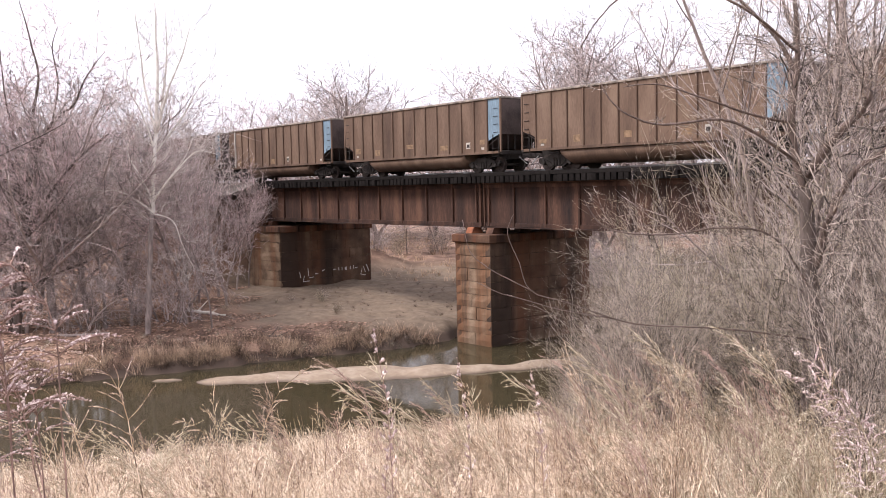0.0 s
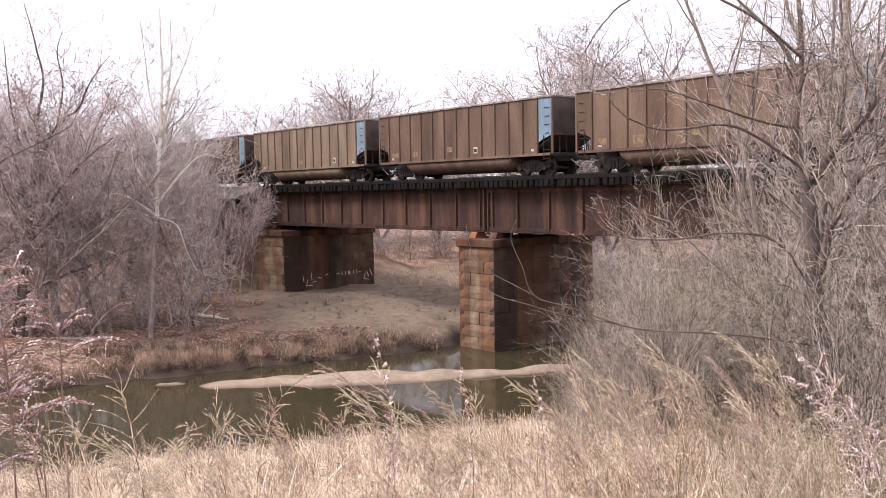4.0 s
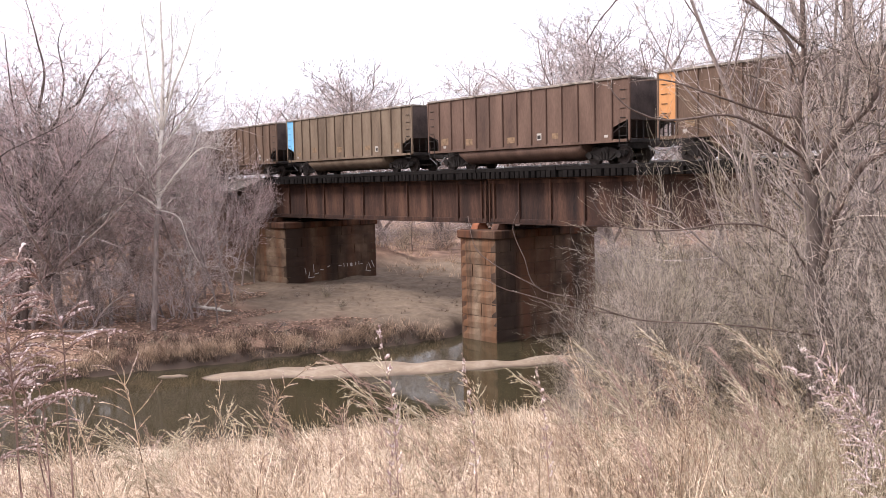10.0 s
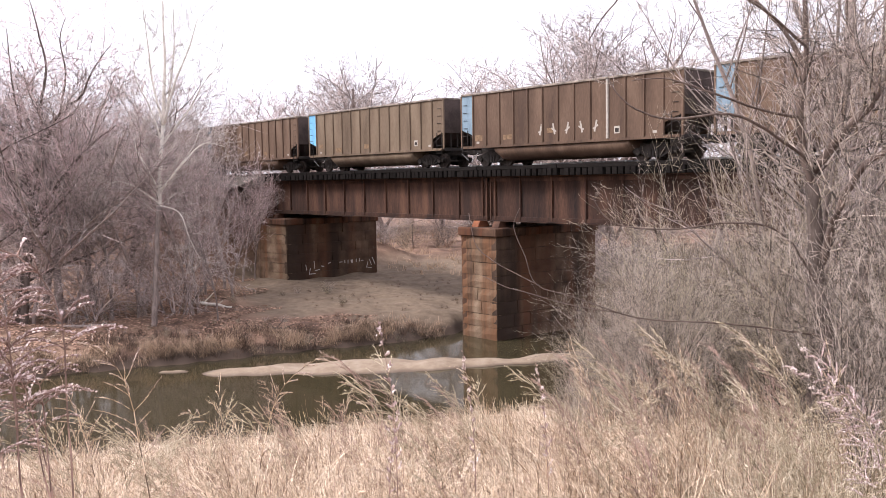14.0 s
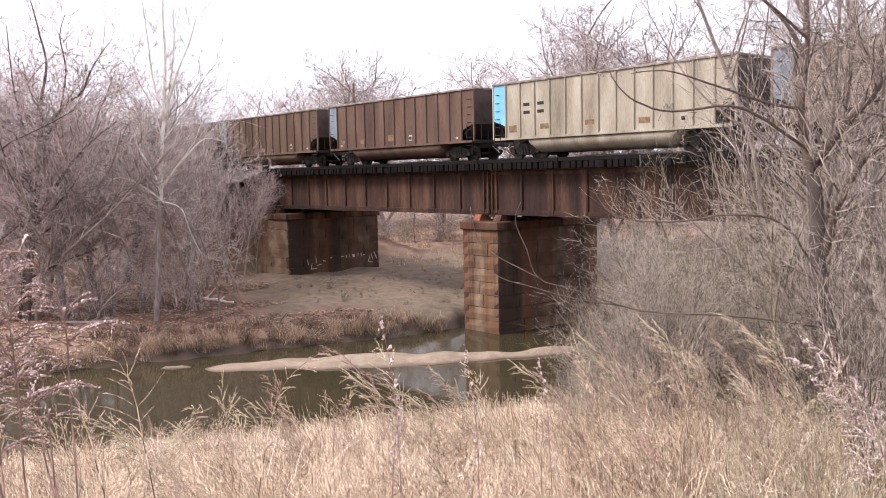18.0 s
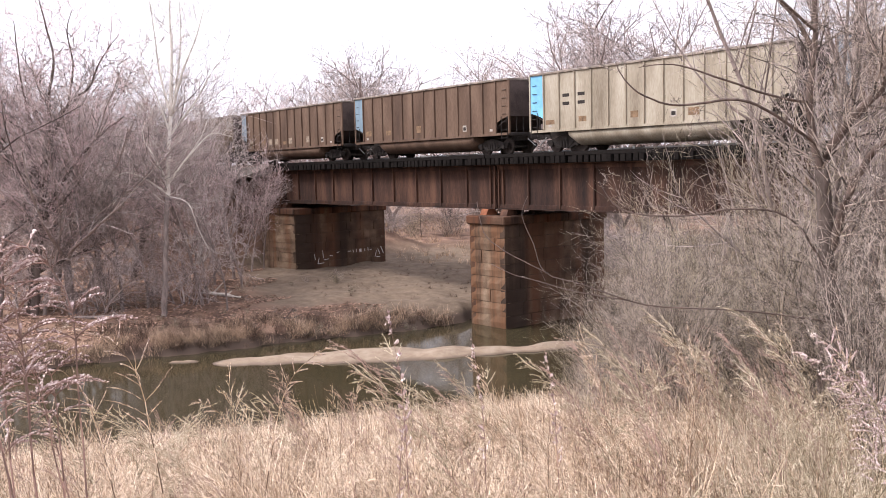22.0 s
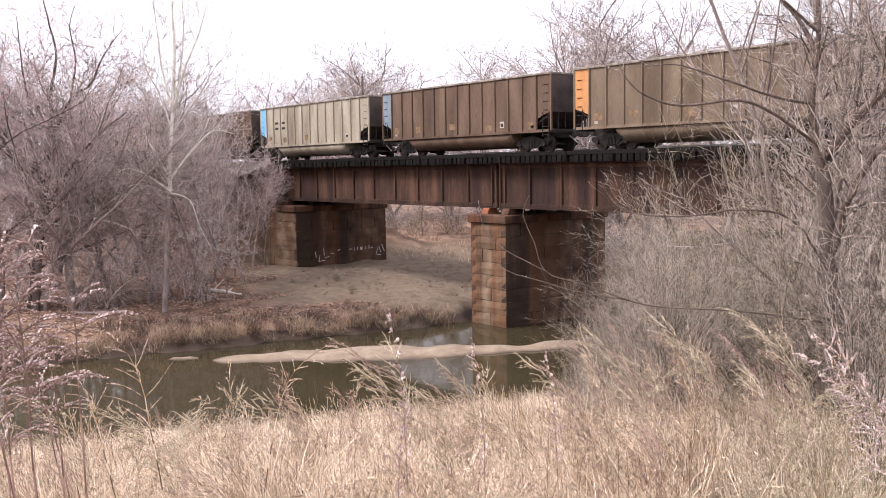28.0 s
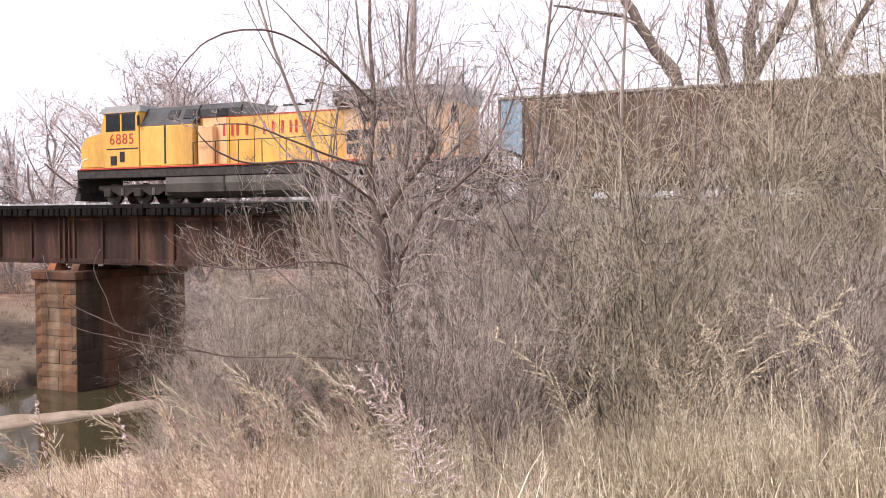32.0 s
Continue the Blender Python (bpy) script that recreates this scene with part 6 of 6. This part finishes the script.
def blades(seed, count, height, splay, bend, width, plume):
    """A clump of dry stalks: narrow strips that lean together and curl over, some with a feathery head. Vertices and faces."""
    rng = np.random.default_rng(seed)
    v, f = [], []
    for _ in range(count):
        a = rng.normal(0, 1.2)
        out = np.array((math.cos(a), math.sin(a), 0))
        b = a + math.pi / 2 + rng.normal(0, 0.9)
        side = np.array((math.cos(b), math.sin(b), 0)) * width * rng.uniform(0.5, 1.4)
        p = np.array((rng.normal(0, 0.13), rng.normal(0, 0.13), -0.04))
        h, sp, be = height * rng.uniform(0.35, 1.15), splay * rng.uniform(-0.1, 1.2), bend * rng.uniform(0.0, 1.0) ** 1.6 * 1.7
        kink = np.array((*rng.normal(0, 0.05, 2), 0)) * h
        start = len(v)
        for t in (0, 0.3, 0.55, 0.8):
            q = p + out * (sp * h * t + be * h * t ** 2.6) + kink * math.sin(3.1 * t) + np.array((0, 0, h * (t - 0.55 * be * t ** 3)))
            w = side * (1 - 0.6 * t)
            v += [q - w, q + w]
        tip = p + out * (sp * h + be * h) + np.array((0, 0, h * (1 - 0.55 * be)))
        v.append(tip)
        f += [(start + 2 * i, start + 2 * i + 1, start + 2 * i + 3, start + 2 * i + 2) for i in range(3)] + [(start + 6, start + 7, start + 8)]
        if rng.random() < plume:
            way = tip - (v[-2] + v[-3]) / 2
            for _ in range(10):
                at = tip - way * rng.uniform(0, 1.1)
                arm = way * 0.12 + rng.normal(0, 0.011, 3)
                k = len(v)
                v += [at, at + arm * 0.5 + rng.normal(0, 0.0028, 3), at + arm * 1.5]
                f.append((k, k + 1, k + 2))
    return np.array(v), f


def tussock(x, y):
    """How thick the grass stands, from nothing to one."""
    return 0.5 + 0.5 * math.sin(2.3 * x + 0.9 * y + 1.5 * math.sin(1.1 * y)) * math.sin(2.0 * y - 1.1 * x + math.sin(1.7 * x))


def scatter(name, label, clumps, spots, mat):
    """Many clumps joined into one stretch of stuff."""
    vs, fs, base = [], [], 0
    heights = land([s[0] for s in spots], [s[1] for s in spots])
    for i, (x, y, turn, size) in enumerate(spots):
        v, f = clumps[i % len(clumps)]
        c, s = math.cos(turn), math.sin(turn)
        w = np.stack([v[:, 0] * c - v[:, 1] * s, v[:, 0] * s + v[:, 1] * c, v[:, 2]], 1) * size + (x, y, heights[i])
        vs.append(w)
        fs += [tuple(j + base for j in face) for face in f]
        base += len(v)
    me = mesh_of(name, np.concatenate(vs), fs, mat)
    return tagged(new(name, me), label, "grass", kind="stuff")


def spots_where(rng, count, pick, keep, size=(0.7, 1.2), clumped=0.0):
    spots = []
    while len(spots) < count:
        x, y = pick()
        thick = tussock(x, y) if clumped else 1.0
        if keep(x, y) and rng.random() < 1 - clumped * (1 - thick):
            turn = radians(230) + rng.normal(0, 1.1) if clumped else rng.uniform(0, 6.28)
            spots.append((x, y, turn, rng.uniform(*size) * (1 - 0.7 * clumped * (1 - thick))))
    return spots


def on_near_bank(x, y):
    return AY * x - AX * y > -1.0


def make_grass():
    rng = np.random.default_rng(9)
    fine = [blades(200 + i, 40, 0.85, 0.75, 1.1, 0.0032, 0.45) for i in range(6)]
    scatter("dry_grass", "tall dry straw-coloured grass on the sloping bank", fine, spots_where(rng, 1250, lambda: fan(rng, 34, 84, 3.0, 8.5), on_near_bank, (0.6, 1.2), 0.8), GRASS)
    mid = [blades(210 + i, 36, 0.8, 0.8, 1.1, 0.0052, 0.45) for i in range(6)]
    scatter("dry_grass", "dry straw-coloured grass on the middle of the bank", mid, spots_where(rng, 1500, lambda: fan(rng, 34, 84, 7.5, 15), on_near_bank, (0.6, 1.2), 0.8), GRASS)
    coarse = [blades(220 + i, 24, 0.9, 0.65, 1.0, 0.007, 0.35) for i in range(6)]
    scatter("dry_grass", "dry straw-coloured grass lower down the bank", coarse, spots_where(rng, 1900, lambda: fan(rng, 20, 84, 13, 31), on_near_bank, (0.6, 1.1), 0.6), GRASS)
    pale = [blades(240 + i, 30, 0.8, 0.35, 0.8, 0.0045, 0.3) for i in range(5)]
    scatter("dry_grass", "pale greenish dry grass by the thicket", pale, spots_where(rng, 1150, lambda: fan(rng, -14, 36, 3.2, 14), on_near_bank, (0.6, 1.2), 0.75), GREENISH)
    stalk = [blades(270 + i, 9, 1.2, 0.3, 0.6, 0.0028, 0.8) for i in range(5)]
    scatter("dry_grass", "tall pale seeding stalks standing out of the grass", stalk, spots_where(rng, 300, lambda: fan(rng, 20, 80, 3.2, 12), on_near_bank, (0.7, 1.15), 0.7), GRASS)
    ruddy = [blades(275 + i, 9, 1.15, 0.35, 0.6, 0.0032, 0.2) for i in range(4)]
    scatter("dry_grass", "reddish dead stems scattered through the grass", ruddy, spots_where(rng, 230, lambda: fan(rng, 14, 80, 3.2, 13), on_near_bank, (0.6, 1.1), 0.5), WEEDSTEM)
    dark = [blades(278 + i, 12, 0.9, 0.4, 0.8, 0.0035, 0.1) for i in range(4)]
    scatter("dry_grass", "dark brown dead stems low in the grass", dark, spots_where(rng, 240, lambda: fan(rng, 14, 84, 3.0, 12), on_near_bank, (0.6, 1.1), 0.6), MUDBRUSH)
    low = [blades(260 + i, 30, 0.45, 0.6, 1.0, 0.006, 0.0) for i in range(4)]

    def far_edge():
        v = rng.uniform(-34, -9)
        u = float(np.interp(v, (-34, -30, -24, -19, -12), (-15.6, -16.0, -16.7, -17.4, -18.2))) + 0.35 - abs(rng.normal(0, 0.6))
        return AY * u + AX * v, -AX * u + AY * v
    scatter("bank_grass", "limp straw tufts hanging over the cut bank", low, spots_where(rng, 760, far_edge, lambda x, y: ground_at(x, y) > WATER + 0.06 and tussock(x * 0.7, y * 0.7) > 0.3, (0.5, 1.7)), BANKGRASS)

    sticks = [blades(290 + i, 46, 0.55, 0.9, 0.3, 0.006, 0.0) for i in range(4)]

    def water_side():
        v, u = rng.uniform(-27, -8.7), rng.uniform(-19.0, -16.2)
        return AY * u + AX * v, -AX * u + AY * v

    def sand_side():
        v, u = rng.uniform(-15, -1), rng.uniform(-36, -17)
        return AY * u + AX * v, -AX * u + AY * v
    scatter("bank_brush", "dark brown brush and roots along the cut bank", sticks, spots_where(rng, 280, water_side, lambda x, y: ground_at(x, y) > WATER + 0.05, (0.3, 1.4)), MUDBRUSH)
    scatter("bank_brush", "small brown weeds dotted over the sand", sticks, spots_where(rng, 110, sand_side, lambda x, y: ground_at(x, y) > WATER + 0.3, (0.2, 0.55)), MUDBRUSH)

    def far_floor():
        return rng.uniform(-62, -18), rng.uniform(-34, 4)
    leaf = (np.array([(-0.06, -0.04, 0.02), (0.05, -0.05, 0.05), (0.07, 0.04, 0.02), (-0.04, 0.06, 0.06)]), [(0, 1, 2, 3)])
    leaf2 = (np.array([(-0.05, -0.05, 0.05), (0.06, -0.03, 0.02), (0.04, 0.06, 0.06), (-0.06, 0.03, 0.02)]), [(0, 1, 2, 3)])
    scatter("leaf_litter", "brown fallen leaves strewn over the bank", [leaf, leaf2], spots_where(rng, 26000, far_floor, lambda x, y: -42 < AY * x - AX * y < -17.3 and AX * x + AY * y < (-14 if AY * x - AX * y > -22 else -18.5) + 2 * math.sin(x), (0.6, 1.5)), LEAF)
    stub = [blades(280 + i, 14, 0.6, 0.5, 0.5, 0.012, 0.0) for i in range(3)]
    scatter("floodplain_grass", "sparse brown grass on the floodplain beyond", stub, spots_where(rng, 900, lambda: (rng.uniform(-75, -10), rng.uniform(9, 40)), lambda x, y: AY * x - AX * y < -18, (0.7, 1.4)), BANKGRASS)


make_grass()


def make_log(x, y, length, r, turn, tilt, mat, label):
    rng = np.random.default_rng(int(abs(x * 10)))
    log = thing("log", label, "log", pose(x, y, ground_at(x, y) + r * 0.6, 0, 0, turn), group="fallen logs")
    rows, p = [], np.array((-length / 2, 0, 0.0))
    for i in range(8):
        q = p + np.array((length / 8, rng.normal(0, 0.06), tilt * length / 8 + rng.normal(0, 0.02)))
        rows.append((*p, *q, r * (1 - 0.08 * i), r * (1 - 0.08 * (i + 1))))
        p = q
    part("trunk", loft("trunk", [q[:3] for q in rows] + [rows[-1][3:6]], [q[6] for q in rows] + [rows[-1][7]], mat), None, log)
    for _ in range(2):
        i = int(rng.integers(2, 7))
        a = np.array(rows[i][:3])
        b = a + np.array((rng.uniform(0.2, 0.6), rng.normal(0, 0.4), rng.uniform(0.2, 0.7)))
        part("stub", rod(a, b, r * 0.35, 6, r2=r * 0.1), mat, log)


make_log(-32.5, -9.5, 3.4, 0.16, 12, 0.02, PALEBARK, "bleached pale log lying on the bank")
make_log(-35.0, -12.8, 2.4, 0.2, -30, 0.05, DARKBARK, "dark fallen log on the leafy bank")
make_log(-30.5, -17.5, 2.8, 0.12, 60, 0.03, BARK, "grey fallen log lying on the bank")
make_log(-24.0, -9.6, 2.6, 0.1, 40, 0.0, DARKBARK, "dark driftwood at the water's edge")


# ---- motion ----
def motions():
    times = [0.0, 4.0, 8.0, 12.0, 16.0, 20.0, 24.0, 28.0, 32.0]

    def spin(wheel, radius, at, x_of):
        """Turn a wheelset while its wagon is near the bridge."""
        near = [t for t in np.arange(0, 32.01, 0.1) if -62 < x_of(t) < 24]
        if not near:
            return
        t0, t1 = near[0], near[-1]
        step = radians(80) * radius / (CAR * 1.049)
        rows = [0.0] * (t0 > 0.2) + list(np.arange(t0, t1, step)) + [32.0] * (t1 < 31.8)
        turn = {}
        for t in rows:
            turn[frame(t)] = (t, math.degrees((x_of(min(max(t, t0), t1)) - x_of(t0)) / radius) % 360)
        walk(wheel, [(t, pose(*at, 0, a, 0)) for t, a in turn.values()])

    for k, car in TRAIN.items():
        def where(t, k=k):
            return -27.68 - BODY / 2 + CAR * (along(t) - k)
        walk(car, [(t, pose(where(t), TRACK_Y, 0)) for t in times])
        for wheel in car.children_recursive:
            if wheel.name.startswith("wheelset"):
                spin(wheel, 0.42, tuple(wheel.location), where)

    def tail(t):
        return -30.05 + CAR * (along(t) - along(30.6))
    walk(LOCO, [(t, pose(tail(t), TRACK_Y, 0)) for t in times])
    for wheel in LOCO.children_recursive:
        if wheel.name.startswith("wheelset"):
            spin(wheel, 0.512, tuple(wheel.location), tail)


motions()
